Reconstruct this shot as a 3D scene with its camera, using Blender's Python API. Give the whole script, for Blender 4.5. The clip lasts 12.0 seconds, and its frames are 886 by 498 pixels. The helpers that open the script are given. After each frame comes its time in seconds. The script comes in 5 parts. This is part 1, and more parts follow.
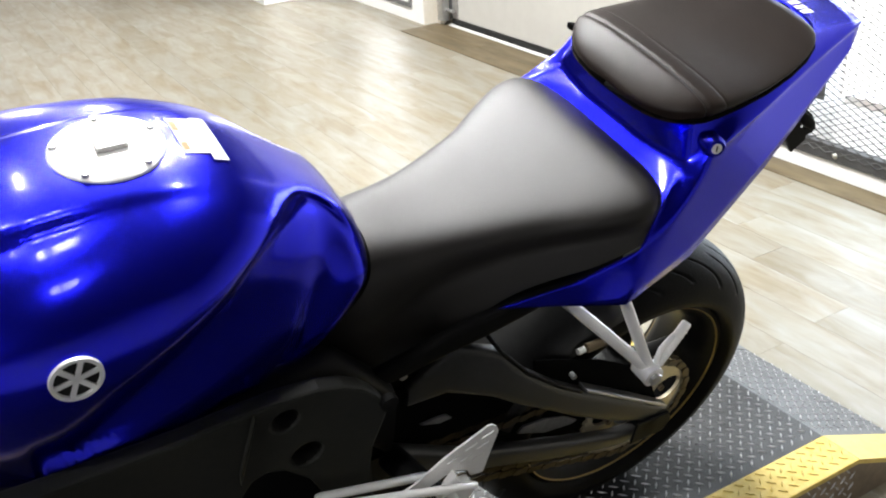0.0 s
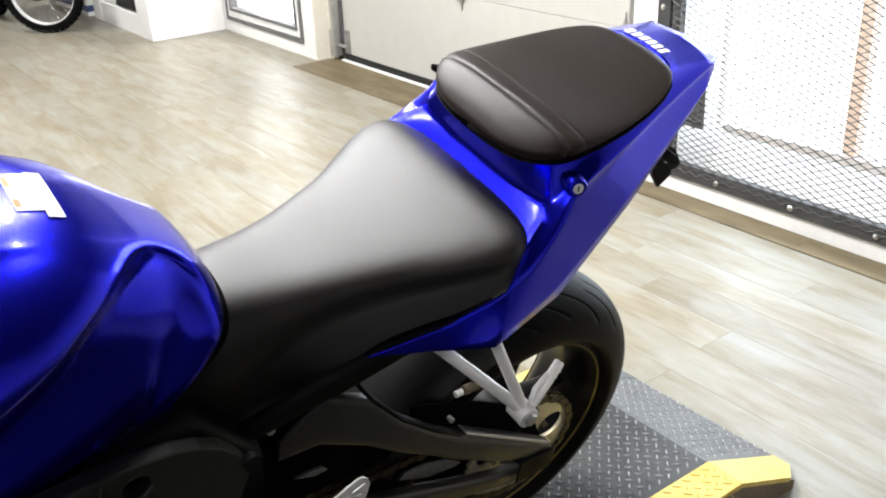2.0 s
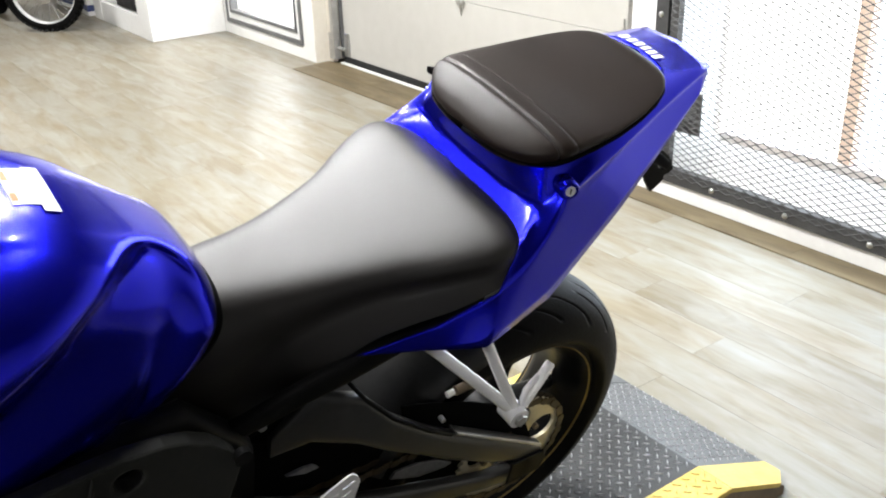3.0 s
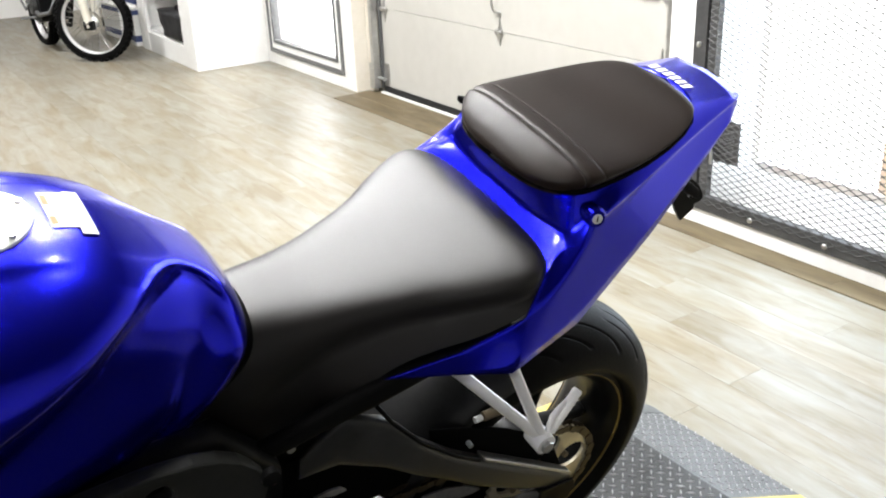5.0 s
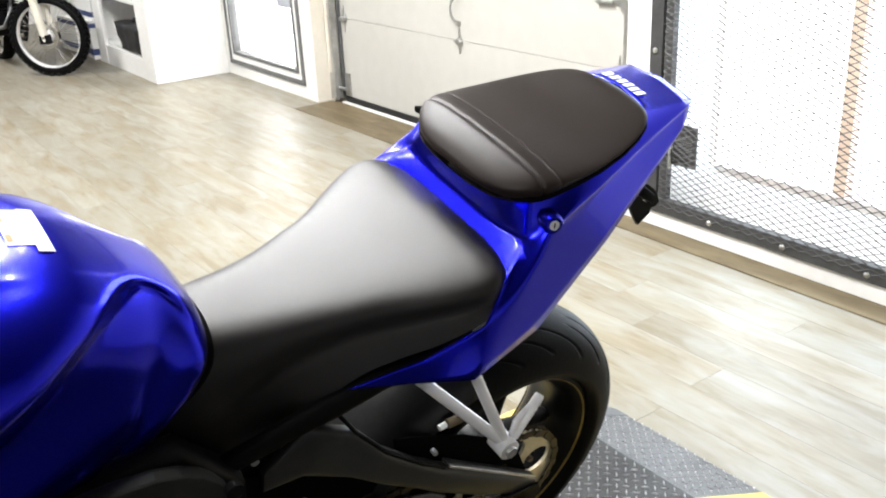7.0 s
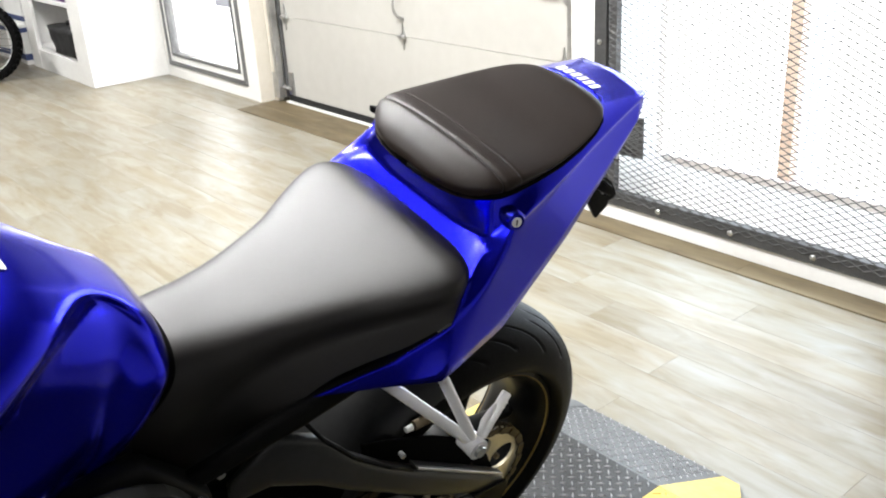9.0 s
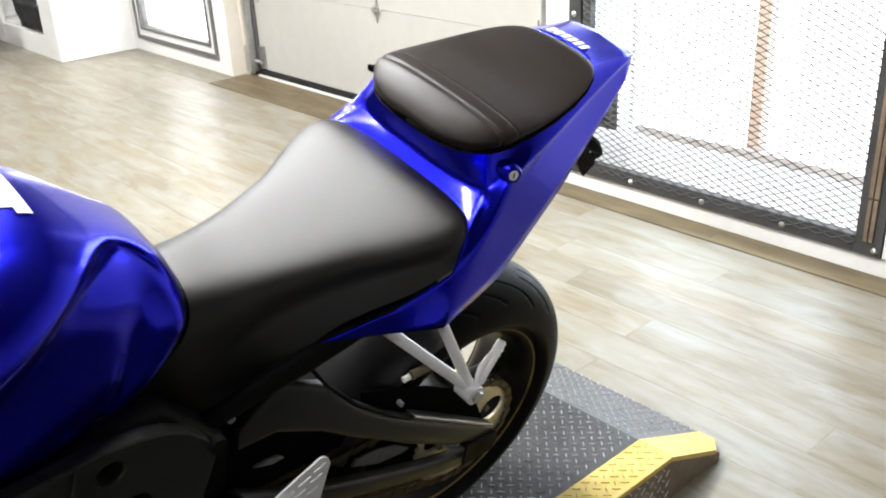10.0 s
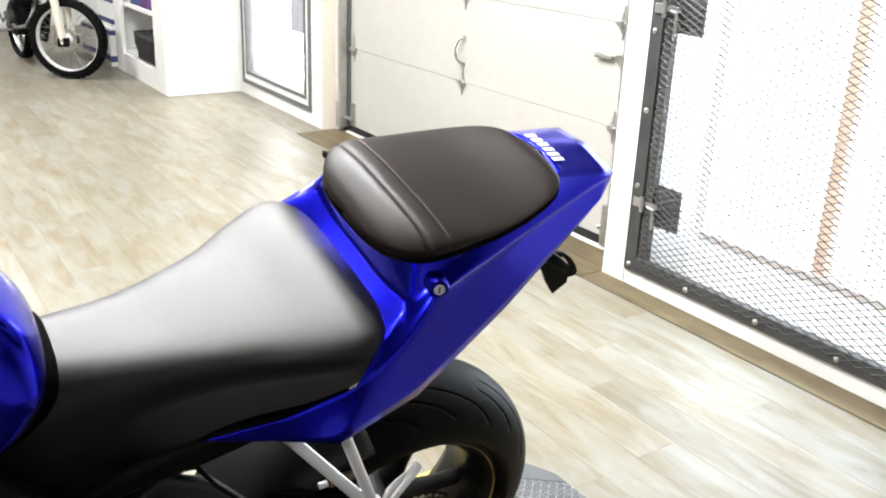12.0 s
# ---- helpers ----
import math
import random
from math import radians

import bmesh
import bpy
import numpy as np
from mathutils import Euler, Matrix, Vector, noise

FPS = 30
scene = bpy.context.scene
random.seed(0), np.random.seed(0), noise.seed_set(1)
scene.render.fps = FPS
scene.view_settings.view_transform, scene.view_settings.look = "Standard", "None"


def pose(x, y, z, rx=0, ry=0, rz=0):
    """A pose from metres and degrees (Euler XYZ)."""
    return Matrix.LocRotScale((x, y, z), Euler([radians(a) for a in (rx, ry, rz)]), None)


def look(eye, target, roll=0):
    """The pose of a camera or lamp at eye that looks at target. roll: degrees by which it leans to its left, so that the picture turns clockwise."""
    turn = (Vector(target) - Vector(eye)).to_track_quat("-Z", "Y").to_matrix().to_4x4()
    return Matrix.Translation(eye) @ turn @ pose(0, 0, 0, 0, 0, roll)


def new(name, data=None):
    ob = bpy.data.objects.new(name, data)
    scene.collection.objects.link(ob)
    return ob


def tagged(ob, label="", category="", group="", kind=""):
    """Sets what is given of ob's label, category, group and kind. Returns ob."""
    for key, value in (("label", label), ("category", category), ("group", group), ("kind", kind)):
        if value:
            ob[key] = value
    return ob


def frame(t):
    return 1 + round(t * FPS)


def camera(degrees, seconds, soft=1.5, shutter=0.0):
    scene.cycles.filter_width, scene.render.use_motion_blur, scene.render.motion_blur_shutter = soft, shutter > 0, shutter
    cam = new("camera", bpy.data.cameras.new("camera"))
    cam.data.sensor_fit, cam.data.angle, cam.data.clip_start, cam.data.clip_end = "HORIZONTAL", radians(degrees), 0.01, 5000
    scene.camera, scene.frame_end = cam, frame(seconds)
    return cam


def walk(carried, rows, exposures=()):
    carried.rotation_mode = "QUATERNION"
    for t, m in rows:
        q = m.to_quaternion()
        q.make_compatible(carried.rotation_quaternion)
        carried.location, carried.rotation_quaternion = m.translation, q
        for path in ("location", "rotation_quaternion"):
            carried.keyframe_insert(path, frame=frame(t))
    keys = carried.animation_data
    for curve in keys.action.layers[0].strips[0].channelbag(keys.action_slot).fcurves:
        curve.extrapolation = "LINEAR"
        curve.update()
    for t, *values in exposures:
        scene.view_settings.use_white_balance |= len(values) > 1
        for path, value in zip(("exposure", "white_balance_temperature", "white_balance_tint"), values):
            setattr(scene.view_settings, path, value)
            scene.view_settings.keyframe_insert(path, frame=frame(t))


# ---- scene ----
cam = camera(51.0, 12.0, soft=2.0)
PATH = [
    (0, (0.55, -0.276, 1.431), (-1.017, 0.586, 0.534), -3.6),
    (0.5, (0.568, -0.239, 1.448), (-0.952, 0.768, 0.625), -3.6),
    (1, (0.563, -0.222, 1.449), (-0.928, 0.834, 0.638), -3.5),
    (1.5, (0.555, -0.213, 1.441), (-0.924, 0.839, 0.602), -2.6),
    (2, (0.556, -0.214, 1.436), (-0.925, 0.831, 0.589), -2.7),
    (2.5, (0.562, -0.218, 1.435), (-0.912, 0.838, 0.592), -1.8),
    (4.5, (0.59, -0.208, 1.438), (-0.934, 0.808, 0.635), -3.1),
    (5, (0.593, -0.213, 1.439), (-0.956, 0.784, 0.66), -2.4),
    (5.5, (0.592, -0.207, 1.446), (-0.928, 0.84, 0.675), -3.1),
    (6, (0.605, -0.207, 1.448), (-0.909, 0.859, 0.692), -3.2),
    (6.5, (0.606, -0.21, 1.446), (-0.908, 0.85, 0.684), -2.8),
    (8.5, (0.587, -0.211, 1.44), (-0.909, 0.864, 0.662), -2.9),
    (9, (0.58, -0.216, 1.445), (-0.86, 0.931, 0.664), -3.5),
    (9.5, (0.586, -0.269, 1.438), (-0.808, 0.914, 0.626), -3.0),
    (10, (0.595, -0.291, 1.433), (-0.785, 0.898, 0.607), -2.9),
    (10.5, (0.599, -0.288, 1.442), (-0.834, 0.854, 0.641), -1.7),
    (11, (0.598, -0.286, 1.438), (-0.844, 0.827, 0.611), -1.2),
    (11.5, (0.608, -0.237, 1.453), (-0.857, 0.892, 0.69), -2.8),
    (12, (0.653, -0.033, 1.453), (-0.902, 1.014, 0.755), 2.3),
]
EXPOSURE = [(0.0, -0.12), (2.5, -0.18), (4.5, -0.1), (6.5, -0.06), (9.0, -0.12), (11.0, -0.18), (12.0, -0.04)]
walk(cam, [(t, look(eye, target, roll)) for t, eye, target, roll in PATH], EXPOSURE)

# ---------------------------------------------------------------- world and lights
world = bpy.data.worlds.new("daylight")
scene.world = world
world.use_nodes = True
_wn, _wl = world.node_tree.nodes, world.node_tree.links
_sky = _wn.new("ShaderNodeTexSky")
_sky.sky_type, _sky.sun_disc = "NISHITA", False
_sky.sun_elevation, _sky.sun_rotation = radians(48), radians(10)
_wl.new(_sky.outputs["Color"], _wn["Background"].inputs["Color"])
_wn["Background"].inputs["Strength"].default_value = 0.12


def area_lamp(name, m, sx, sy, watts, colour):
    data = bpy.data.lights.new(name, "AREA")
    data.shape, data.size, data.size_y, data.energy, data.color = "RECTANGLE", sx, sy, watts, colour
    ob = new(name, data)
    ob.matrix_world = m
    return ob


# daylight through the two glazed openings of the north wall, lamps stand in the openings
area_lamp("window_daylight", pose(-5.64, 2.86, 1.1, 90, 0, 180), 1.0, 1.8, 32, (0.93, 0.97, 1.0))
area_lamp("cage_daylight", pose(-0.95, 2.95, 1.25, 90, 0, 180), 1.6, 2.0, 85, (0.68, 0.84, 1.0))
# unseen lamps: some placed from paired highlights, most added for seat sheen and fill
TUBES = [(-2.22, 1.2, 48, 0.3), (-1.85, 0.85, 48, 0.3), (-2.45, 0.75, 48, 0.3), (-2.0, 0.40, 55, 0.3), (-2.15, 0.05, 48, 0.3), (-1.0, 0.88, 27, 0.3), (-1.9, -0.42, 9, 0.3), (-1.2, -0.71, 3, 0.2), (-3.3, 0.30, 38, 0.3), (-3.3, 1.3, 36, 0.3), (-2.4, -1.4, 10, 0.3), (-4.8, 0.7, 76, 1.2), (-7.3, 0.2, 150, 1.2),
         (-0.87, -0.29, 2, 0.2), (-0.87, -0.47, 2, 0.2), (0.0, -0.27, 0.5, 0.2), (0.0, -0.45, 0.5, 0.2), (1.0, -3.0, 110, 0.3)]
CEIL = 3.3
for _x, _y, _w, _n in TUBES:
    area_lamp("unseen_tube", pose(_x, _y, CEIL - 0.115, 0, 0, 0), _n - 0.05, 0.06, _w, (0.985, 0.985, 0.985))


# ---------------------------------------------------------------- materials
def nodes_of(mat):
    return mat.node_tree.nodes, mat.node_tree.links


def base(name, colour, rough=0.5, metal=0.0, coat=0.0, spec=0.5):
    mat = bpy.data.materials.new(name)
    mat.use_nodes = True
    b = mat.node_tree.nodes["Principled BSDF"]
    b.inputs["Base Color"].default_value = (*colour, 1)
    b.inputs["Roughness"].default_value = rough
    b.inputs["Metallic"].default_value = metal
    b.inputs["Coat Weight"].default_value = coat
    b.inputs["Coat Roughness"].default_value = 0.04
    b.inputs["Specular IOR Level"].default_value = spec
    return mat


def varied(name, c1, c2, rough=(0.4, 0.6), scale=6.0, metal=0.0, coat=0.0, bump=0.0, bump_scale=120.0, stretch=(1, 1, 1), spec=0.5, fine=60.0, rand=0.0):
    """Two-scale colour and gloss variation with a fine relief."""
    mat = base(name, c1, rough[0], metal, coat, spec)
    n, l = nodes_of(mat)
    b = n["Principled BSDF"]
    co = n.new("ShaderNodeTexCoord")
    mp = n.new("ShaderNodeMapping")
    mp.inputs["Scale"].default_value = stretch
    l.new(co.outputs["Object"], mp.inputs["Vector"])
    big, small = n.new("ShaderNodeTexNoise"), n.new("ShaderNodeTexNoise")
    big.inputs["Scale"].default_value, small.inputs["Scale"].default_value = scale, fine
    big.inputs["Detail"].default_value, small.inputs["Detail"].default_value = 5, 4
    add = n.new("ShaderNodeMix")
    add.data_type = "FLOAT"
    add.inputs["Factor"].default_value = 0.4
    for t, s in ((big, 2), (small, 3)):
        l.new(mp.outputs["Vector"], t.inputs["Vector"])
        l.new(t.outputs["Fac"], add.inputs[s])
    ramp = n.new("ShaderNodeValToRGB")
    ramp.color_ramp.elements[0].position, ramp.color_ramp.elements[1].position = 0.36, 0.64
    ramp.color_ramp.elements[0].color, ramp.color_ramp.elements[1].color = (*c1, 1), (*c2, 1)
    l.new(add.outputs[0], ramp.inputs["Fac"])
    out = ramp.outputs["Color"]
    if rand:
        inf, hsv, mr = n.new("ShaderNodeObjectInfo"), n.new("ShaderNodeHueSaturation"), n.new("ShaderNodeMapRange")
        mr.inputs["To Min"].default_value, mr.inputs["To Max"].default_value = 1 - rand, 1 + rand
        l.new(inf.outputs["Random"], mr.inputs["Value"])
        l.new(mr.outputs["Result"], hsv.inputs["Value"])
        l.new(out, hsv.inputs["Color"])
        out = hsv.outputs["Color"]
    l.new(out, b.inputs["Base Color"])
    rr = n.new("ShaderNodeMapRange")
    rr.inputs["From Min"].default_value, rr.inputs["From Max"].default_value = 0.3, 0.7
    rr.inputs["To Min"].default_value, rr.inputs["To Max"].default_value = rough
    l.new(add.outputs[0], rr.inputs["Value"])
    l.new(rr.outputs["Result"], b.inputs["Roughness"])
    if bump:
        tex, bp = n.new("ShaderNodeTexNoise"), n.new("ShaderNodeBump")
        tex.inputs["Scale"].default_value, tex.inputs["Detail"].default_value = bump_scale, 3
        bp.inputs["Strength"].default_value, bp.inputs["Distance"].default_value = bump, 0.002
        l.new(mp.outputs["Vector"], tex.inputs["Vector"])
        l.new(tex.outputs["Fac"], bp.inputs["Height"])
        l.new(bp.outputs["Normal"], b.inputs["Normal"])
    return mat


def glow(name, colour, strength):
    mat = bpy.data.materials.new(name)
    mat.use_nodes = True
    n, l = nodes_of(mat)
    n.remove(n["Principled BSDF"])
    e = n.new("ShaderNodeEmission")
    e.inputs["Color"].default_value, e.inputs["Strength"].default_value = (*colour, 1), strength
    l.new(e.outputs[0], n["Material Output"].inputs["Surface"])
    return mat


def plank_material(name, dark, mid, light, rough, per_island=False):
    """Vinyl wood plank: long grain, pale worn blotches, tone by plank."""
    mat = base(name, mid, rough[0], 0, 0.0, 0.42)
    n, l = nodes_of(mat)
    b = n["Principled BSDF"]
    co, geo = n.new("ShaderNodeTexCoord"), n.new("ShaderNodeNewGeometry")
    inf = n.new("ShaderNodeObjectInfo")
    rnd = geo.outputs["Random Per Island"] if per_island else inf.outputs["Random"]
    off = n.new("ShaderNodeVectorMath")
    off.operation = "MULTIPLY_ADD"
    comb = n.new("ShaderNodeCombineXYZ")
    for k in range(3):
        l.new(rnd, comb.inputs[k])
    off.inputs[1].default_value = (37, 19, 11)
    l.new(comb.outputs[0], off.inputs[0])
    l.new(geo.outputs["Position"], off.inputs[2])
    m1, m2 = n.new("ShaderNodeMapping"), n.new("ShaderNodeMapping")
    m1.inputs["Scale"].default_value, m2.inputs["Scale"].default_value = (1.7, 14, 1), (1.9, 7.0, 1)
    g1, g2 = n.new("ShaderNodeTexNoise"), n.new("ShaderNodeTexNoise")
    for m, g, d in ((m1, g1, 3), (m2, g2, 4)):
        g.inputs["Scale"].default_value, g.inputs["Detail"].default_value, g.inputs["Roughness"].default_value = 1.6, d, 0.62
        g.inputs["Distortion"].default_value = 0.5
        l.new(off.outputs[0], m.inputs["Vector"])
        l.new(m.outputs["Vector"], g.inputs["Vector"])
    r1, r2 = n.new("ShaderNodeValToRGB"), n.new("ShaderNodeMapRange")
    e = r1.color_ramp.elements
    e[0].position, e[1].position = 0.30, 0.62
    e[0].color, e[1].color = (*dark, 1), (*mid, 1)
    l.new(g1.outputs["Fac"], r1.inputs["Fac"])
    r2.inputs["From Min"].default_value, r2.inputs["From Max"].default_value = 0.38, 0.68
    l.new(g2.outputs["Fac"], r2.inputs["Value"])
    mx = n.new("ShaderNodeMix")
    mx.data_type = "RGBA"
    l.new(r2.outputs["Result"], mx.inputs["Factor"])
    l.new(r1.outputs["Color"], mx.inputs[6])
    mx.inputs[7].default_value = (*light, 1)
    hsv, mr = n.new("ShaderNodeHueSaturation"), n.new("ShaderNodeMapRange")
    mr.inputs["To Min"].default_value, mr.inputs["To Max"].default_value = 0.92, 1.07
    l.new(rnd, mr.inputs["Value"])
    l.new(mr.outputs["Result"], hsv.inputs["Value"])
    l.new(mx.outputs[2], hsv.inputs["Color"])
    l.new(hsv.outputs["Color"], b.inputs["Base Color"])
    rr = n.new("ShaderNodeMapRange")
    rr.inputs["To Min"].default_value, rr.inputs["To Max"].default_value = rough
    l.new(g1.outputs["Fac"], rr.inputs["Value"])
    l.new(rr.outputs["Result"], b.inputs["Roughness"])
    bp = n.new("ShaderNodeBump")
    bp.inputs["Strength"].default_value, bp.inputs["Distance"].default_value = 0.05, 0.001
    l.new(g1.outputs["Fac"], bp.inputs["Height"])
    l.new(bp.outputs["Normal"], b.inputs["Normal"])
    return mat


M_PLANK = plank_material("vinyl_plank", (0.150, 0.118, 0.069), (0.203, 0.176, 0.124), (0.246, 0.238, 0.206), (0.36, 0.46))
M_PLANK_FAR = plank_material("vinyl_plank_far", (0.150, 0.118, 0.069), (0.203, 0.176, 0.124), (0.246, 0.238, 0.206), (0.36, 0.46), True)
M_OAK = plank_material("oak_plank", (0.060, 0.042, 0.018), (0.105, 0.077, 0.038), (0.155, 0.122, 0.068), (0.42, 0.6))
M_JOINT = base("floor_joint", (0.150, 0.130, 0.085), 0.8)
M_WALL = varied("white_wall_paint", (0.78, 0.77, 0.74), (0.82, 0.81, 0.79), (0.5, 0.65), 1.5, bump=0.15, bump_scale=60, fine=9)
M_TRIM = varied("white_trim_paint", (0.74, 0.73, 0.71), (0.82, 0.82, 0.80), (0.35, 0.5), 4, fine=30)
# dark grey given to unseen walls so that their reflections stay dim
M_DARKWALL = varied("dim_reflection_wall", (0.09, 0.09, 0.095), (0.12, 0.12, 0.125), (0.55, 0.7), 1.5, fine=9)
M_GREYWALL = varied("pale_grey_wall_paint", (0.42, 0.42, 0.42), (0.48, 0.48, 0.48), (0.5, 0.65), 1.5, fine=9)
M_CREAM = varied("cream_reveal_paint", (0.68, 0.63, 0.54), (0.74, 0.70, 0.62), (0.45, 0.6), 3, fine=30)
M_CEIL = varied("ceiling_paint", (0.085, 0.085, 0.087), (0.11, 0.11, 0.112), (0.7, 0.8), 2, fine=20)
M_DOOR = varied("garage_door_paint", (0.45, 0.44, 0.405), (0.50, 0.49, 0.455), (0.35, 0.5), 1.2, fine=12, bump=0.1, bump_scale=90)
M_GALV = varied("galvanised_steel", (0.42, 0.42, 0.41), (0.58, 0.58, 0.57), (0.3, 0.5), 25, metal=0.9, fine=160)
M_DARKSTEEL = varied("black_frame_paint", (0.035, 0.035, 0.036), (0.06, 0.06, 0.06), (0.4, 0.6), 12, fine=90)
M_MESH = varied("worn_mesh_steel", (0.02, 0.02, 0.02), (0.045, 0.045, 0.045), (0.45, 0.6), 20, fine=120)
M_GREYFRAME = varied("dark_grey_frame", (0.10, 0.10, 0.10), (0.15, 0.15, 0.15), (0.4, 0.6), 10, fine=60)
M_RUBBER = varied("black_rubber", (0.006, 0.006, 0.006), (0.013, 0.013, 0.013), (0.55, 0.75), 20, spec=0.3, bump=0.3, bump_scale=300, fine=120)
M_BOLT = base("zinc_bolt", (0.62, 0.62, 0.60), 0.3, 1.0)
M_ORANGE = varied("orange_brown_timber", (0.80, 0.58, 0.44), (0.86, 0.69, 0.57), (0.5, 0.7), 8, stretch=(1, 1, 0.15), fine=50)
M_RUST = varied("rusty_steel", (0.11, 0.075, 0.05), (0.24, 0.18, 0.13), (0.5, 0.7), 30, fine=160, stretch=(1, 1, 0.2))
M_DAY = glow("daylight_backdrop", (1.0, 0.995, 0.98), 3.2)
M_TUBE = glow("lit_tube", (1.0, 0.96, 0.90), 30.0)
M_GLASS = base("window_glass", (1, 1, 1), 0.02)
M_GLASS.node_tree.nodes["Principled BSDF"].inputs["Transmission Weight"].default_value = 1.0
# translucent white for added panels that pass the backdrop's glow
M_BACKLIT = bpy.data.materials.new("backlit_white")
M_BACKLIT.use_nodes = True
n_, l_ = nodes_of(M_BACKLIT)
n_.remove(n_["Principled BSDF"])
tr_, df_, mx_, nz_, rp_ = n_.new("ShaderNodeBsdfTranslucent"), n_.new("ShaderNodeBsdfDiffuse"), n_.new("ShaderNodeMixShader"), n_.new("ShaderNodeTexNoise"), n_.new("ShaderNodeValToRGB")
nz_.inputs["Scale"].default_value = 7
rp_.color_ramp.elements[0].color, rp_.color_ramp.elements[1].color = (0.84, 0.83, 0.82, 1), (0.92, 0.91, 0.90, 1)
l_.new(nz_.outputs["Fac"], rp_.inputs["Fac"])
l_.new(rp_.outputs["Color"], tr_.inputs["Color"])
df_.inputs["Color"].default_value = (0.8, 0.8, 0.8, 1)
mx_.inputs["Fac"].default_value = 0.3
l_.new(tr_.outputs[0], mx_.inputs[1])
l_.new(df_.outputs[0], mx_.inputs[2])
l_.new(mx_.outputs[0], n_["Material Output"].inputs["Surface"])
M_PAPER = varied("grey_notice", (0.30, 0.31, 0.36), (0.42, 0.43, 0.48), (0.6, 0.7), 20, fine=90)


# ---------------------------------------------------------------- mesh helpers
def part(name, bm, material, parent=None, label="", smooth=False, m=None):
    me = bpy.data.meshes.new(name)
    bm.normal_update()
    bm.to_mesh(me)
    bm.free()
    me.materials.append(material)
    if smooth:
        me.polygons.foreach_set("use_smooth", [True] * len(me.polygons))
        if smooth != "all":
            me.set_sharp_from_angle(angle=radians(smooth if smooth > 1 else 40))
    ob = new(name, me)
    if parent:
        ob.parent = parent
    if m is not None:
        ob.matrix_local = m
    if label:
        tagged(ob, label)
    return ob


def thing(name, m, label, category, group="", kind=""):
    ob = new(name)
    ob.empty_display_size = 0.1
    ob.matrix_world = m
    return tagged(ob, label, category, group, kind)


def add_box(bm, x0, x1, y0, y1, z0, z1, bevel=0.0):
    r = bmesh.ops.create_cube(bm, size=1)
    vs = r["verts"]
    bmesh.ops.scale(bm, vec=(x1 - x0, y1 - y0, z1 - z0), verts=vs)
    bmesh.ops.translate(bm, vec=((x0 + x1) / 2, (y0 + y1) / 2, (z0 + z1) / 2), verts=vs)
    if bevel:
        es = list({e for v in vs for e in v.link_edges})
        bmesh.ops.bevel(bm, geom=es, offset=bevel, segments=2, profile=0.6, affect="EDGES")
    return bm


def box(x0, x1, y0, y1, z0, z1, bevel=0.0):
    return add_box(bmesh.new(), x0, x1, y0, y1, z0, z1, bevel)


def add_rod(bm, a, b, r, r2=None, seg=12):
    a, b = Vector(a), Vector(b)
    d = b - a
    res = bmesh.ops.create_cone(bm, cap_ends=True, segments=seg, radius1=r, radius2=r if r2 is None else r2, depth=d.length)
    q = d.to_track_quat("Z", "Y").to_matrix().to_4x4()
    bmesh.ops.transform(bm, matrix=Matrix.Translation((a + b) / 2) @ q, verts=res["verts"])
    return bm


def rod(a, b, r, r2=None, seg=12):
    return add_rod(bmesh.new(), a, b, r, r2, seg)


def add_tube(bm, pts, r, seg=8):
    """A bent tube through points."""
    pts = [Vector(p) for p in pts]
    rings = []
    up = Vector((0.3, 0.2, 1)).normalized()
    for i, p in enumerate(pts):
        d = (pts[min(i + 1, len(pts) - 1)] - pts[max(i - 1, 0)]).normalized()
        s = d.cross(up).normalized()
        u = s.cross(d)
        rings.append([bm.verts.new(p + (s * math.cos(a) + u * math.sin(a)) * r) for a in (2 * math.pi * k / seg for k in range(seg))])
    for A, B in zip(rings, rings[1:]):
        for k in range(seg):
            bm.faces.new((A[k], A[(k + 1) % seg], B[(k + 1) % seg], B[k]))
    bm.faces.new(rings[0][::-1])
    bm.faces.new(rings[-1])
    return bm


def tube(pts, r, seg=8):
    return add_tube(bmesh.new(), pts, r, seg)


def add_plate(bm, outline, axis, c0, c1, bevel=0.0, holes=()):
    """An extruded outline. axis 'x': outline in (y, z), from x = c0 to c1; 'y': in (x, z); 'z': in (x, y)."""
    def at(p, c):
        return {"x": (c, p[0], p[1]), "y": (p[0], c, p[1]), "z": (p[0], p[1], c)}[axis]
    loops = [outline, *holes]
    edges, lows = [], []
    for lp in loops:
        vs = [bm.verts.new(at(p, c0)) for p in lp]
        lows.append(vs)
        edges += [bm.edges.new((vs[i], vs[(i + 1) % len(vs)])) for i in range(len(vs))]
    if holes:
        res = bmesh.ops.triangle_fill(bm, use_beauty=True, use_dissolve=False, edges=edges)
        faces = [g for g in res["geom"] if isinstance(g, bmesh.types.BMFace)]
    else:
        faces = [bm.faces.new(lows[0])]
    ext = bmesh.ops.extrude_face_region(bm, geom=faces)
    up = [g for g in ext["geom"] if isinstance(g, bmesh.types.BMVert)]
    v = Vector(at((0, 0), c1)) - Vector(at((0, 0), c0))
    bmesh.ops.translate(bm, vec=v, verts=up)
    bmesh.ops.recalc_face_normals(bm, faces=bm.faces)
    if bevel:
        n = v.normalized()
        es = [e for e in bm.edges if e.is_manifold and abs((e.verts[0].co - e.verts[1].co).normalized().dot(n)) < 0.1 and e.calc_face_angle(0) > 0.5]
        bmesh.ops.bevel(bm, geom=es, offset=bevel, segments=2, profile=0.6, affect="EDGES")
    return bm


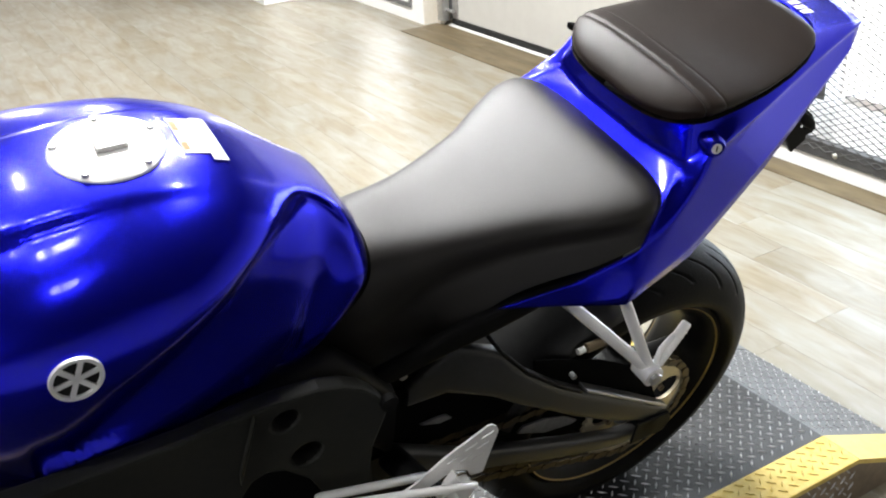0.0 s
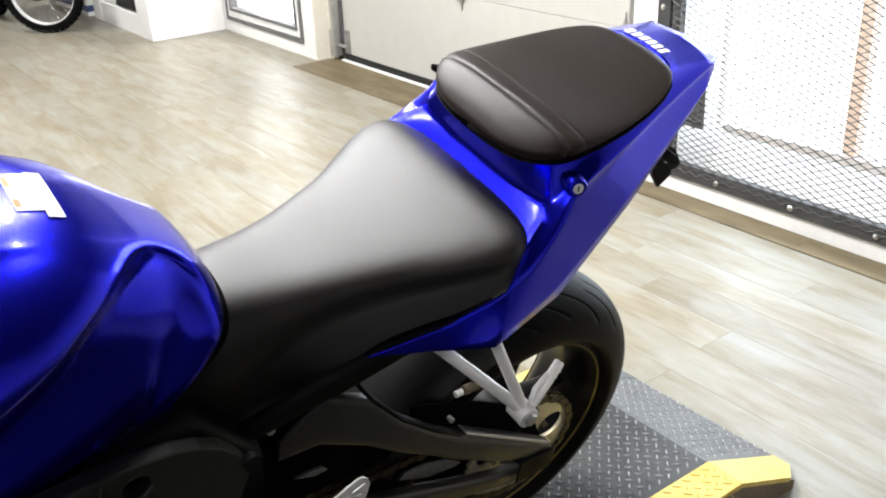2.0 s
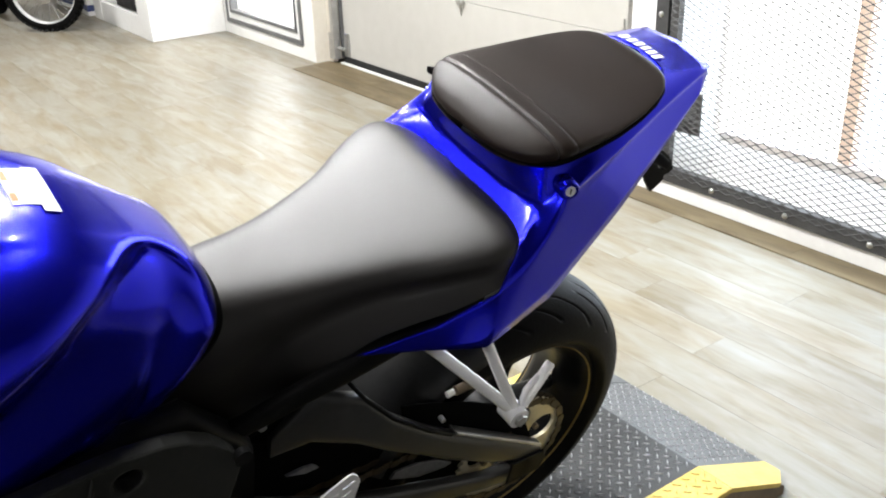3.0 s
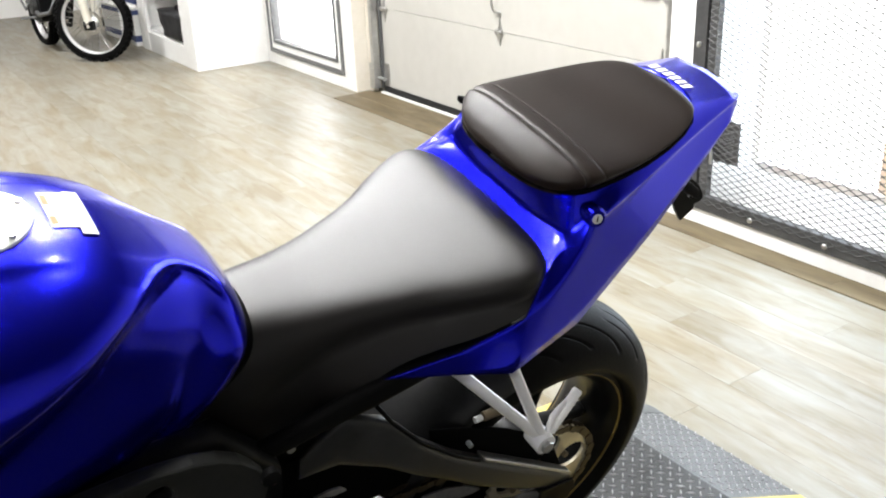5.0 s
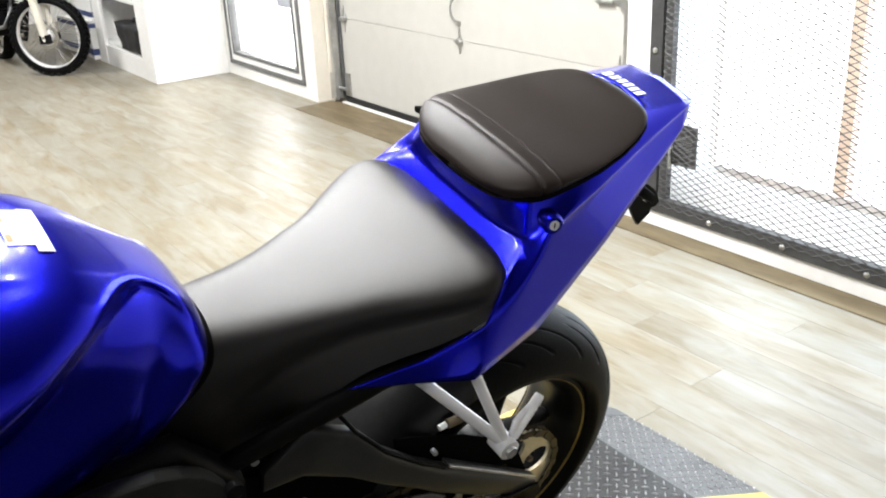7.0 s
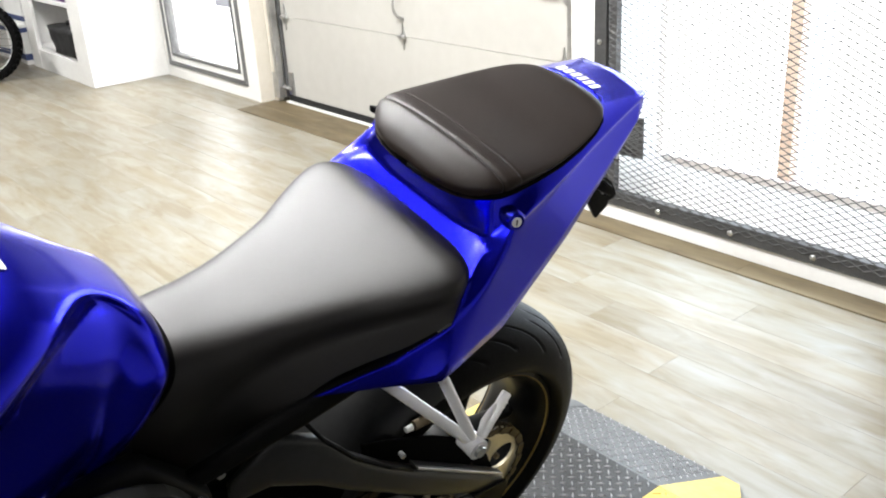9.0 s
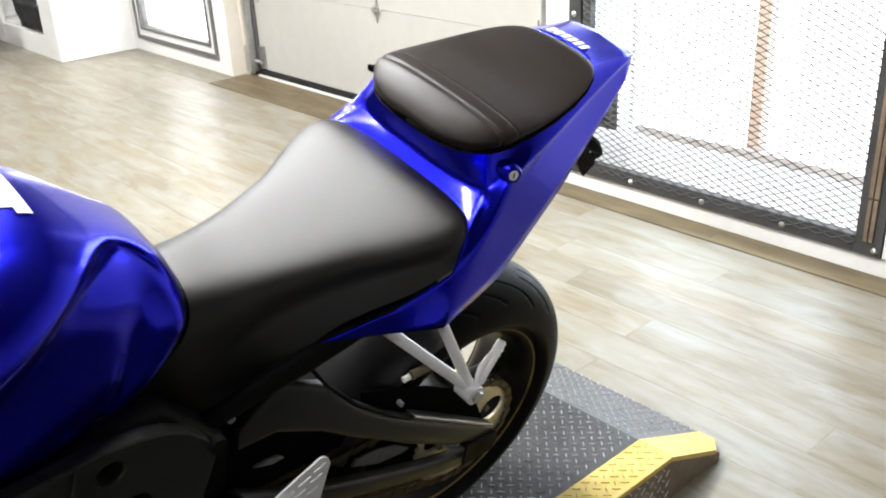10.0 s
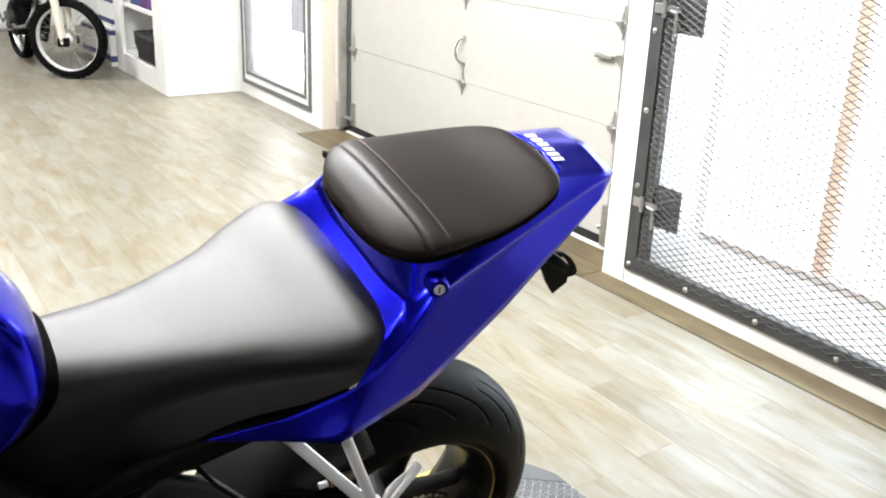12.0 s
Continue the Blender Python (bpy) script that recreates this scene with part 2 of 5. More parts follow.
def plate(outline, axis, c0, c1, bevel=0.0, holes=()):
    return add_plate(bmesh.new(), outline, axis, c0, c1, bevel, holes)


def circle(cx, cy, r, n=20, a0=0.0):
    return [(cx + r * math.cos(a0 + 2 * math.pi * k / n), cy + r * math.sin(a0 + 2 * math.pi * k / n)) for k in range(n)]


def add_lathe(bm, prof, seg, axis="x", a0=0.0, a1=2 * math.pi):
    """Turns a profile of (along the axle, radius) about the axle."""
    full = abs(a1 - a0 - 2 * math.pi) < 1e-6
    rings = []
    for k in range(seg if full else seg + 1):
        a = a0 + (a1 - a0) * k / seg
        rings.append([bm.verts.new((h, r * math.cos(a), r * math.sin(a))) for h, r in prof])
    n = len(rings)
    for k in range(n if full else n - 1):
        A, B = rings[k], rings[(k + 1) % n]
        for i in range(len(prof) - 1):
            bm.faces.new((A[i], A[i + 1], B[i + 1], B[i]))
    bmesh.ops.recalc_face_normals(bm, faces=bm.faces)
    return bm


def lathe(prof, seg):
    return add_lathe(bmesh.new(), prof, seg)


def loft(sections, closed=False, caps=True):
    bm = bmesh.new()
    rings = [[bm.verts.new(p) for p in s] for s in sections]
    n = len(rings[0])
    for A, B in zip(rings, rings[1:]):
        for i in range(n if closed else n - 1):
            bm.faces.new((A[i], A[(i + 1) % n], B[(i + 1) % n], B[i]))
    if caps and closed:
        bm.faces.new(rings[0][::-1])
        bm.faces.new(rings[-1])
    bmesh.ops.recalc_face_normals(bm, faces=bm.faces)
    return bm


def curve_at(rows, y):
    """Smooth interpolation through rows of (y, values...), rising y."""
    ys = [r[0] for r in rows]
    y = min(max(y, ys[0]), ys[-1])
    i = max(k for k in range(len(rows) - 1) if ys[k] <= y + 1e-12)
    t = (y - ys[i]) / (ys[i + 1] - ys[i])
    out = []
    for c in range(1, len(rows[0])):
        p1, p2 = rows[i][c], rows[i + 1][c]
        h = ys[i + 1] - ys[i]
        s1 = (p2 - rows[i - 1][c]) / (ys[i + 1] - ys[i - 1]) if i else (p2 - p1) / h
        s2 = (rows[i + 2][c] - p1) / (ys[i + 2] - ys[i]) if i + 2 < len(rows) else (p2 - p1) / h
        out.append((2 * t**3 - 3 * t**2 + 1) * p1 + (t**3 - 2 * t**2 + t) * h * s1 + (3 * t**2 - 2 * t**3) * p2 + (t**3 - t**2) * h * s2)
    return out


def structure(name, bm, material, label, category, parent=None):
    return tagged(part(name, bm, material, parent), label, category, kind="structure")


# ---------------------------------------------------------------- room shell
XW, XE, YS, YN = -10.6, 3.2, -4.2, 2.678
structure("floor", box(XW, XE, YS, 3.1, -0.10, -0.0010), M_JOINT, "pale worn wood-look vinyl plank floor", "floor")
FLOOR = bpy.data.objects["floor"]
# unseen dark floor, added so paint and black parts reflect less light
M_DARKFLOOR = varied("unseen_dark_floor", (0.020, 0.020, 0.021), (0.036, 0.036, 0.037), (0.6, 0.8), 3, bump=0.3, bump_scale=160, fine=60, spec=0.2)
structure("floor_east", box(-0.30, XE - 0.01, YS + 0.01, 0.95, -0.0008, 0.004), M_DARKFLOOR, "unseen dark floor area added to darken reflections beside the platform", "floor")
structure("ceiling", box(XW, XE, YS, 3.1, CEIL, CEIL + 0.1), M_CEIL, "plain dark grey painted ceiling", "ceiling")
structure("wall_west", box(XW - 0.15, XW, YS, 3.1, 0, CEIL), M_WALL, "plain white painted wall", "wall")
structure("wall_east", box(XE, XE + 0.15, YS, 3.1, 0, CEIL), M_GREYWALL, "plain pale grey painted wall", "wall")
structure("wall_south", box(XW, XE, YS - 0.15, YS, 0, CEIL), M_DARKWALL, "plain unseen wall, dark grey to dim reflections", "wall")
# the north wall: openings for the window, the garage door and the caged door
WT = 0.16
bm = bmesh.new()
add_box(bm, XW, -6.245, YN, YN + WT, 0, CEIL)
add_box(bm, -6.245, -5.035, YN, YN + WT, 0, 0.09)
add_box(bm, -6.245, -5.035, YN, YN + WT, 2.15, CEIL)
add_box(bm, -5.035, -4.884, YN, YN + WT, 0, CEIL)
structure("wall_north", bm, M_WALL, "white painted wall beside a glazed door", "wall")
# unseen header, kept dark for the reflections in the paint
structure("door_header", box(-4.884, -2.034, YN, YN + WT, 2.25, CEIL), M_DARKWALL, "unseen wall above the garage door, dark grey to dim reflections", "wall")
structure("door_reveal", box(-4.90, -4.884 + 0.003, YN + 0.003, YN + WT + 0.1, 0, 2.25), M_CREAM, "cream painted reveal of the garage door", "reveal")

# window_1: dark outer and inner frame, white field, glass, daylight behind
win = thing("window_1", pose(-5.64, YN, 0.09), "tall glazed panel in a dark double frame", "window", kind="structure")


def ring_frame(x0, x1, z0, z1, w, y0, y1):
    bm = bmesh.new()
    add_box(bm, x0, x1, y0, y1, z0, z0 + w)
    add_box(bm, x0, x1, y0, y1, z1 - w, z1)
    add_box(bm, x0, x0 + w, y0, y1, z0 + w, z1 - w)
    add_box(bm, x1 - w, x1, y0, y1, z0 + w, z1 - w)
    return bm


part("outer_frame", ring_frame(-0.605, 0.605, 0, 2.06, 0.03, -0.012, 0.06), M_GREYFRAME, win)
part("white_field", ring_frame(-0.575, 0.575, 0.03, 2.03, 0.045, -0.004, 0.05), M_TRIM, win)
part("inner_frame", ring_frame(-0.53, 0.53, 0.075, 1.985, 0.022, -0.012, 0.05), M_GREYFRAME, win)
pane = part("pane", box(-0.51, 0.51, 0.02, 0.026, 0.095, 1.965), M_GLASS, win)
pane.visible_shadow = False
part("notice", box(0.27, 0.50, 0.008, 0.012, 0.50, 0.95), M_PAPER, win, "small grey paper notice")
structure("backdrop_window", box(-7.6, -4.93, 3.3, 3.32, -0.3, 3.2), M_DAY, "blown-out daylight outside", "backdrop")

# ---------------------------------------------------------------- garage door, tracks, threshold
DY = 2.822
gd = thing("garage_door", pose(-3.485, DY, 0), "cream sectional garage door with steel hinges", "garage door", kind="structure")
JOINTS = [0.045, 0.555, 1.005, 1.46, 1.91, 2.36]
for z0, z1 in zip(JOINTS, JOINTS[1:]):
    part("panel", box(-1.255, 1.255, 0, 0.045, z0 + 0.0008, z1 - 0.0008, 0.002), M_DOOR, gd)
part("rubber_seal", box(-1.255, 1.255, -0.012, 0.03, 0.004, 0.043, 0.004), M_RUBBER, gd, "black rubber bottom seal")


def hinge_mesh(s=1.0):
    """A forged roller hinge: pointed leaf above and below a knuckle."""
    bm = plate([(-0.028 * s, 0), (-0.010 * s, 0.035 * s), (0, 0.085 * s), (0.010 * s, 0.035 * s), (0.028 * s, 0), (0.010 * s, -0.035 * s), (0, -0.085 * s), (-0.010 * s, -0.035 * s)], "y", -0.008, 0.0, 0.002)
    add_rod(bm, (-0.035 * s, -0.014, 0), (0.035 * s, -0.014, 0), 0.010 * s, seg=10)
    add_box(bm, -0.016 * s, 0.016 * s, -0.03, -0.008, -0.012, 0.012, 0.002)
    return bm


for hx in (-1.205, 0.025, 1.205):
    for hz in JOINTS[1:4]:
        part("hinge", hinge_mesh(0.85 if hx > 0 else 1.0), M_GALV, gd, m=pose(hx, 0, hz))
bm = tube([(0.022, -0.006, 0.785), (0.020, -0.026, 0.782), (0.016, -0.040, 0.770), (0.012, -0.047, 0.750), (0.010, -0.049, 0.722), (0.012, -0.047, 0.695), (0.016, -0.038, 0.674), (0.020, -0.024, 0.660), (0.022, -0.006, 0.655)], 0.007)
add_box(bm, 0.008, 0.036, -0.007, 0, 0.775, 0.80, 0.003)
add_box(bm, 0.008, 0.036, -0.007, 0, 0.635, 0.66, 0.003)
part("pull_handle", bm, M_GALV, gd, "curved steel pull handle")
bm = plate([(1.15, 0.852), (1.19, 0.872), (1.235, 0.872), (1.235, 0.820), (1.21, 0.815), (1.19, 0.840)], "y", -0.008, 0.0, 0.002)
add_rod(bm, (1.085, -0.018, 0.854), (1.17, -0.018, 0.854), 0.008)
add_rod(bm, (1.065, -0.018, 0.854), (1.10, -0.018, 0.854), 0.011)
part("slide_lock", bm, M_GALV, gd, "steel slide lock")
bm = box(-1.25, -1.19, -0.010, 0, 0.05, 0.20, 0.003)
add_rod(bm, (-1.30, -0.03, 0.10), (-1.20, -0.03, 0.10), 0.012)
part("bottom_bracket", bm, M_GALV, gd, "galvanised bottom bracket")
bm = box(1.19, 1.25, -0.010, 0, 0.05, 0.20, 0.003)
add_rod(bm, (1.20, -0.03, 0.10), (1.30, -0.03, 0.10), 0.012)
part("bottom_bracket", bm, M_GALV, gd, "galvanised bottom bracket")
for side in (-1, 1):
    x = -3.485 + side * 1.298
    tr = thing("door_track", pose(x, DY - 0.045, 0.03), "galvanised vertical door track", "door track", kind="structure")
    bm = plate([(-0.018, -0.02), (0.018, -0.02), (0.018, 0.024), (0.015, 0.024), (0.015, -0.017), (-0.015, -0.017), (-0.015, 0.024), (-0.018, 0.024)], "z", 0, 2.2)
    part("channel", bm, M_GALV, tr)
    part("foot_plate", box(-0.045, 0.02, -0.024, -0.0205, 0.0, 0.17, 0.002), M_GALV, tr, "pale galvanised foot plate")
    part("jamb_strip", box(-0.075 if side < 0 else 0.03, -0.03 if side < 0 else 0.075, -0.01, 0.03, -0.028, 2.2, 0.002), M_CREAM, tr, "cream jamb strip")
    for z in (0.13, 0.55, 1.2):
        part("bracket", box(-0.035 if side < 0 else 0.0, 0.0 if side < 0 else 0.035, 0.025, 0.06, z, z + 0.09, 0.002), M_GALV, tr)
part("door_stop", box(-4.775, -4.765, DY - 0.01, DY + 0.05, 0.03, 2.25), M_GREYFRAME, gd, "dark grey weather strip").matrix_world = pose(0, 0, 0)
structure("threshold", box(-4.75, -2.10, DY - 0.035, DY + 0.06, -0.004, 0.010), M_TRIM, "pale metal strip under the garage door", "threshold")
structure("backdrop_garage", box(-4.9, -2.0, 3.0, 3.02, 0, 2.6), M_WALL, "plain wall behind the garage door", "backdrop")

# ---------------------------------------------------------------- caged door
CY = 2.598
post = structure("door_post", box(-2.034, -1.908, CY, YN + WT + 0.05, 0, CEIL, 0.004), M_TRIM, "white painted timber door post", "post")
structure("kick_board", box(-1.908, -0.42, CY + 0.004, CY + 0.07, 0, 0.068, 0.003), M_TRIM, "white painted base board under the cage", "base board")
cage = thing("mesh_gate", pose(-1.25, CY, 0.068), "black steel gate filled with expanded metal mesh", "gate")
GW, GE, GH = 0.655, 0.702, 2.05
part("stile", box(-GW, -GW + 0.062, -0.006, 0.03, 0, GH, 0.002), M_DARKSTEEL, cage)
part("stile", box(GE - 0.092, GE, -0.006, 0.03, 0, GH, 0.002), M_DARKSTEEL, cage)
part("stile_lip", box(-GW + 0.066, -GW + 0.105, 0.004, 0.034, 0.06, GH, 0.002), M_DARKSTEEL, cage)
for sx in (0.645, 0.664):
    part("rusty_strip", box(sx - 0.007, sx + 0.007, -0.012, -0.001, 0.05, 0.20, 0.002), M_RUST, cage, "rusty brown steel strip")
    part("rusty_strip", box(sx - 0.008, sx + 0.008, -0.012, -0.001, 0.205, GH - 0.05, 0.002), M_RUST, cage, "rusty brown steel strip")
part("rail", box(-GW + 0.062, GE - 0.092, -0.006, 0.03, 0, 0.062, 0.002), M_DARKSTEEL, cage)
part("rail", box(-GW + 0.062, GE - 0.092, -0.006, 0.03, GH - 0.062, GH, 0.002), M_DARKSTEEL, cage)


def bolt_mesh():
    return lathe([(0.0, 0.012), (-0.003, 0.0115), (-0.007, 0.008), (-0.009, 0.0001)], 10)


BOLTM = Matrix.Rotation(radians(90), 4, "Z")
first_bolt = part("bolt", bolt_mesh(), M_BOLT, cage, smooth="all", m=pose(-GW + 0.028, -0.006, 0.026) @ BOLTM)
spots = [(-0.316 + 0.332 * k, 0.026) for k in range(3)] + [(-GW + 0.028, 0.36 + 0.303 * k) for k in range(5)] + [(GE - 0.014, 0.36 + 0.303 * k) for k in range(5)] + [(GE - 0.022, 0.024)]
for bx, bz in spots:
    o = new("bolt", first_bolt.data)
    o.parent, o.matrix_local = cage, pose(bx, -0.006, bz) @ BOLTM


def expanded_mesh(x0, x1, z0, z1, px, pz, w, y):
    """Expanded metal: zigzag strands that touch at the knuckles."""
    bm = bmesh.new()
    rows = int((z1 - z0) / (pz / 2))
    cols = int((x1 - x0) / (px / 2))
    for r in range(rows):
        za = z0 + r * pz / 2
        for c in range(cols):
            xa = x0 + c * px / 2
            up = (r + c) % 2 == 0
            a = Vector((xa, y, za if up else za + pz / 2))
            b = Vector((xa + px / 2, y + 0.003, za + pz / 2 if up else za))
            d = (b - a).normalized()
            s = Vector((-d.z, 0, d.x)) * w
            t = Vector((0, 0.0022, 0))
            v = [bm.verts.new(p) for p in (a - s, b - s, b + s + t, a + s + t)]
            bm.faces.new(v)
    return bm


sheet = part("mesh_sheet", expanded_mesh(-GW + 0.075, GE - 0.072, 0.030, GH - 0.03, 0.0555, 0.0255, 0.0016, -0.012), M_MESH, cage, "expanded metal mesh sheet")
for z in (0.297, 1.05):
    hg = part("hinge_plate", expanded_mesh(-GW + 0.10, -GW + 0.235, z - 0.085, z + 0.085, 0.046, 0.022, 0.0018, 0.016), M_DARKSTEEL, cage, "mesh covered black hinge plate")
    part("backing", box(-GW + 0.10, -GW + 0.235, 0.022, 0.026, z - 0.085, z + 0.085), M_DARKSTEEL, hg)
    bm = box(-GW + 0.02, -GW + 0.075, -0.016, -0.006, z - 0.018, z + 0.018, 0.003)
    add_box(bm, -GW + 0.06, -GW + 0.14, -0.012, -0.002, z - 0.008, z + 0.012, 0.003)
    add_rod(bm, (-GW + 0.075, -0.02, z - 0.03), (-GW + 0.075, -0.02, z + 0.03), 0.009)
    add_tube(bm, [(-GW + 0.10, -0.012, z - 0.005), (-GW + 0.13, -0.016, z - 0.01), (-GW + 0.135, -0.016, z - 0.05), (-GW + 0.132, -0.014, z - 0.09)], 0.006)
    part("hinge", bm, M_GALV, cage, "galvanised strap hinge")
structure("gate_post", box(-0.545, -0.42, CY - 0.002, CY + 0.06, 0.07, CEIL, 0.003), M_TRIM, "white painted timber post beside the gate", "post")
structure("wall_north_east", box(-0.42, XE, CY + 0.01, CY + 0.10, 0.16, CEIL), M_WALL, "plain white painted wall", "wall")
# unseen white board, added as a pale reflector for the tail panel
structure("reflector_board", box(-0.42, XE, CY - 0.004, CY + 0.10, 0, 0.16, 0.004), M_TRIM, "unseen white base board added to brighten the tail's reflection", "base board")
# unseen header, darkened because the tail top mirrors it
structure("gate_header", box(-1.908, -0.53, CY + 0.01, CY + 0.10, 2.13, CEIL), M_DARKWALL, "unseen wall above the gate, dark grey to dim reflections", "wall")

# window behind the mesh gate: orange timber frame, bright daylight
win2 = thing("window_2", pose(-1.2, 2.80, 0.24), "orange-brown timber framed window behind the gate", "window", kind="structure")
M_PALEWOOD = varied("washed_timber", (0.62, 0.54, 0.50), (0.76, 0.72, 0.69), (0.5, 0.7), 5, stretch=(1, 1, 0.3), fine=40)
part("sill", box(-0.50, 0.62, -0.02, 0.06, -0.01, 0.024, 0.004), M_PALEWOOD, win2)
part("mullion", box(0.016, 0.066, -0.01, 0.05, 0.028, 2.0, 0.003), M_ORANGE, win2)
# added panels set a softer white behind parts of the mesh
part("backlit_panel", box(-0.704, -0.462, -0.112, -0.106, -0.16, 2.0), M_BACKLIT, win2, "added translucent white side panel lit by the backdrop")
part("backlit_panel", box(-0.705, 0.66, 0.030, 0.036, -0.22, -0.012), M_BACKLIT, win2, "added translucent white lower panel lit by the backdrop")
part("backlit_panel", box(0.068, 0.155, 0.030, 0.036, 0.028, 2.0), M_BACKLIT, win2, "added translucent white side panel lit by the backdrop")
structure("cage_reveal_sill", box(-1.908, -0.53, CY + 0.07, 3.0, -0.004, 0.02), M_TRIM, "white floor of the window recess", "sill")
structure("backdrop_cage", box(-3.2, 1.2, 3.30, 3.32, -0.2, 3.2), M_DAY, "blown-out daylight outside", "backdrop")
structure("cage_reveal_side", box(-1.93, -1.906, CY + 0.075, 3.05, 0, CEIL), M_TRIM, "white side of the window recess", "reveal")

# ---------------------------------------------------------------- ceiling tubes, unseen fittings for the added lamps
for _x, _y, _w, _n in TUBES:
    lt = thing("unseen_batten", pose(_x, _y, CEIL), "unseen white ceiling batten with two lit tubes, added for light" if _n > 1 else "short unseen white ceiling batten with two lit tubes, added for light", "ceiling light", "ceiling battens")
    part("housing", plate([(-0.09, 0), (0.09, 0), (0.06, -0.06), (-0.06, -0.06)], "x", -_n / 2 - 0.02, _n / 2 + 0.02), M_TRIM, lt)
    for dy in (-0.045, 0.045):
        part("tube", rod((0.01 - _n / 2, dy, -0.085), (_n / 2 - 0.01, dy, -0.085), 0.016), M_TUBE, lt)

# ---------------------------------------------------------------- built-in shelf with pillar end
sh = thing("shelf_unit", pose(-6.35, 2.09, 0), "white built-in shelf unit with open shelves", "shelf")
M_PURPLE = varied("purple_fabric", (0.07, 0.02, 0.11), (0.12, 0.04, 0.17), (0.6, 0.8), 14)
M_BAG = varied("black_nylon", (0.006, 0.006, 0.007), (0.016, 0.016, 0.018), (0.5, 0.8), 12, bump=0.3, bump_scale=90)
M_NAVY = varied("navy_print", (0.03, 0.05, 0.14), (0.05, 0.07, 0.18), (0.5, 0.7), 10)
part("end_panel", box(-0.015, 0.04, 0.0, 0.585, 0, 2.4, 0.004), M_TRIM, sh)
part("front_stile", box(-0.22, -0.015, 0.0, 0.03, 0, 2.4, 0.003), M_TRIM, sh)
part("front_stile", box(-1.32, -1.12, 0.0, 0.03, 0, 2.4, 0.003), M_TRIM, sh)
part("plinth", box(-1.12, -0.22, 0.003, 0.03, 0, 0.16, 0.003), M_TRIM, sh)
part("side_panel", box(-1.32, -1.28, 0.03, 0.585, 0, 2.4, 0.003), M_TRIM, sh)
part("back_panel", box(-1.28, -0.015, 0.565, 0.585, 0, 2.4), M_TRIM, sh)
for z in (0.15, 0.55, 0.98, 1.4, 1.85):
    part("shelf", box(-1.28, -0.02, 0.032, 0.56, z, z + 0.03, 0.003), M_TRIM, sh)


def soft_block(w, d, h, seed, amount=0.03, taper=0.18):
    bm = box(-w / 2, w / 2, -d / 2, d / 2, 0, h)
    bmesh.ops.subdivide_edges(bm, edges=bm.edges, cuts=5, use_grid_fill=True)
    for v in bm.verts:
        n = noise.noise_vector(v.co * 9 + Vector((seed, 0, 0))) * amount
        t = v.co.z / h
        v.co.x *= 1 - taper * t
        v.co.y *= 1 - taper * t
        if v.co.z > 0.01:
            v.co += n
    return bm


bag = thing("black_bag", pose(-6.83, 2.25, 0.181), "soft black nylon bag with rounded top", "bag")
part("body", soft_block(0.46, 0.30, 0.21, 3, 0.022, -0.16), M_BAG, bag, smooth="all")
bm = tube([(-0.14, -0.05, 0.19), (-0.10, -0.06, 0.235), (0.0, -0.06, 0.25), (0.10, -0.06, 0.235), (0.14, -0.05, 0.19)], 0.012)
part("handle", bm, M_BAG, bag, smooth="all")
for k, (px, c) in enumerate(((-6.80, M_PURPLE), (-7.03, M_PURPLE), (-7.27, M_NAVY))):
    o = part("folded_clothing", soft_block(0.20, 0.26, 0.16, 9 + k, 0.02), c, smooth="all", m=pose(px, 2.28, 0.58))
    tagged(o, "folded dark purple and navy clothing on a shelf", "clothing", "clothing on the shelf")

# boxes beyond the shelf
for k, (bx, by, bz, w, h) in enumerate(((-7.98, 2.24, 0, 0.48, 0.33), (-7.96, 2.26, 0.33, 0.44, 0.26), (-8.45, 2.22, 0, 0.42, 0.30))):
    bxo = thing("carton", pose(bx, by, bz, 0, 0, 4 * k - 3), "white printed carton with a navy stripe", "carton", "stacked cartons")
    part("body", box(-w / 2, w / 2, -0.17, 0.17, 0.001, h, 0.004), M_TRIM, bxo)
    part("stripe", box(-w / 2 - 0.002, w / 2 + 0.002, -0.173, 0.1, h * 0.12, h * 0.28), M_NAVY, bxo, "navy printed stripe")
    part("lid_stripe", box(-w / 2 - 0.002, w / 2 + 0.002, -0.173, 0.1, h * 0.82, h * 0.94), M_NAVY, bxo, "navy printed stripe")

# ---------------------------------------------------------------- work platform under the motorcycle
PX, PZ = -0.685, 0.12
M_DIAMOND = varied("dark_tread_plate", (0.022, 0.0225, 0.023), (0.042, 0.043, 0.044), (0.35, 0.5), 9, metal=0.15, fine=70, spec=0.45)
# pale base colour carries the highlight lines along the raised bars
M_BAR = varied("highlight_tread_bar", (0.30, 0.30, 0.305), (0.52, 0.52, 0.525), (0.25, 0.4), 30, metal=0.35, fine=120)
M_FLAP = varied("grey_tread_flap", (0.060, 0.063, 0.066), (0.11, 0.114, 0.118), (0.35, 0.55), 9, metal=0.2, fine=70)
M_YELLOW = varied("yellow_safety_paint", (0.50, 0.36, 0.06), (0.64, 0.50, 0.15), (0.4, 0.6), 14, fine=80, bump=0.1)
M_LIFTSIDE = varied("grimy_lift_side", (0.12, 0.09, 0.06), (0.22, 0.17, 0.12), (0.5, 0.7), 12, fine=60)
lift = thing("work_platform", pose(PX, 0, 0), "low steel motorcycle platform of tread plate with yellow edges", "platform")
HW, STRIP, YF, YE, Y0 = 0.315, 0.095, 1.19, 1.445, -1.75
part("deck", box(-HW + STRIP, HW - STRIP, Y0, YF, PZ - 0.006, PZ), M_DIAMOND, lift)
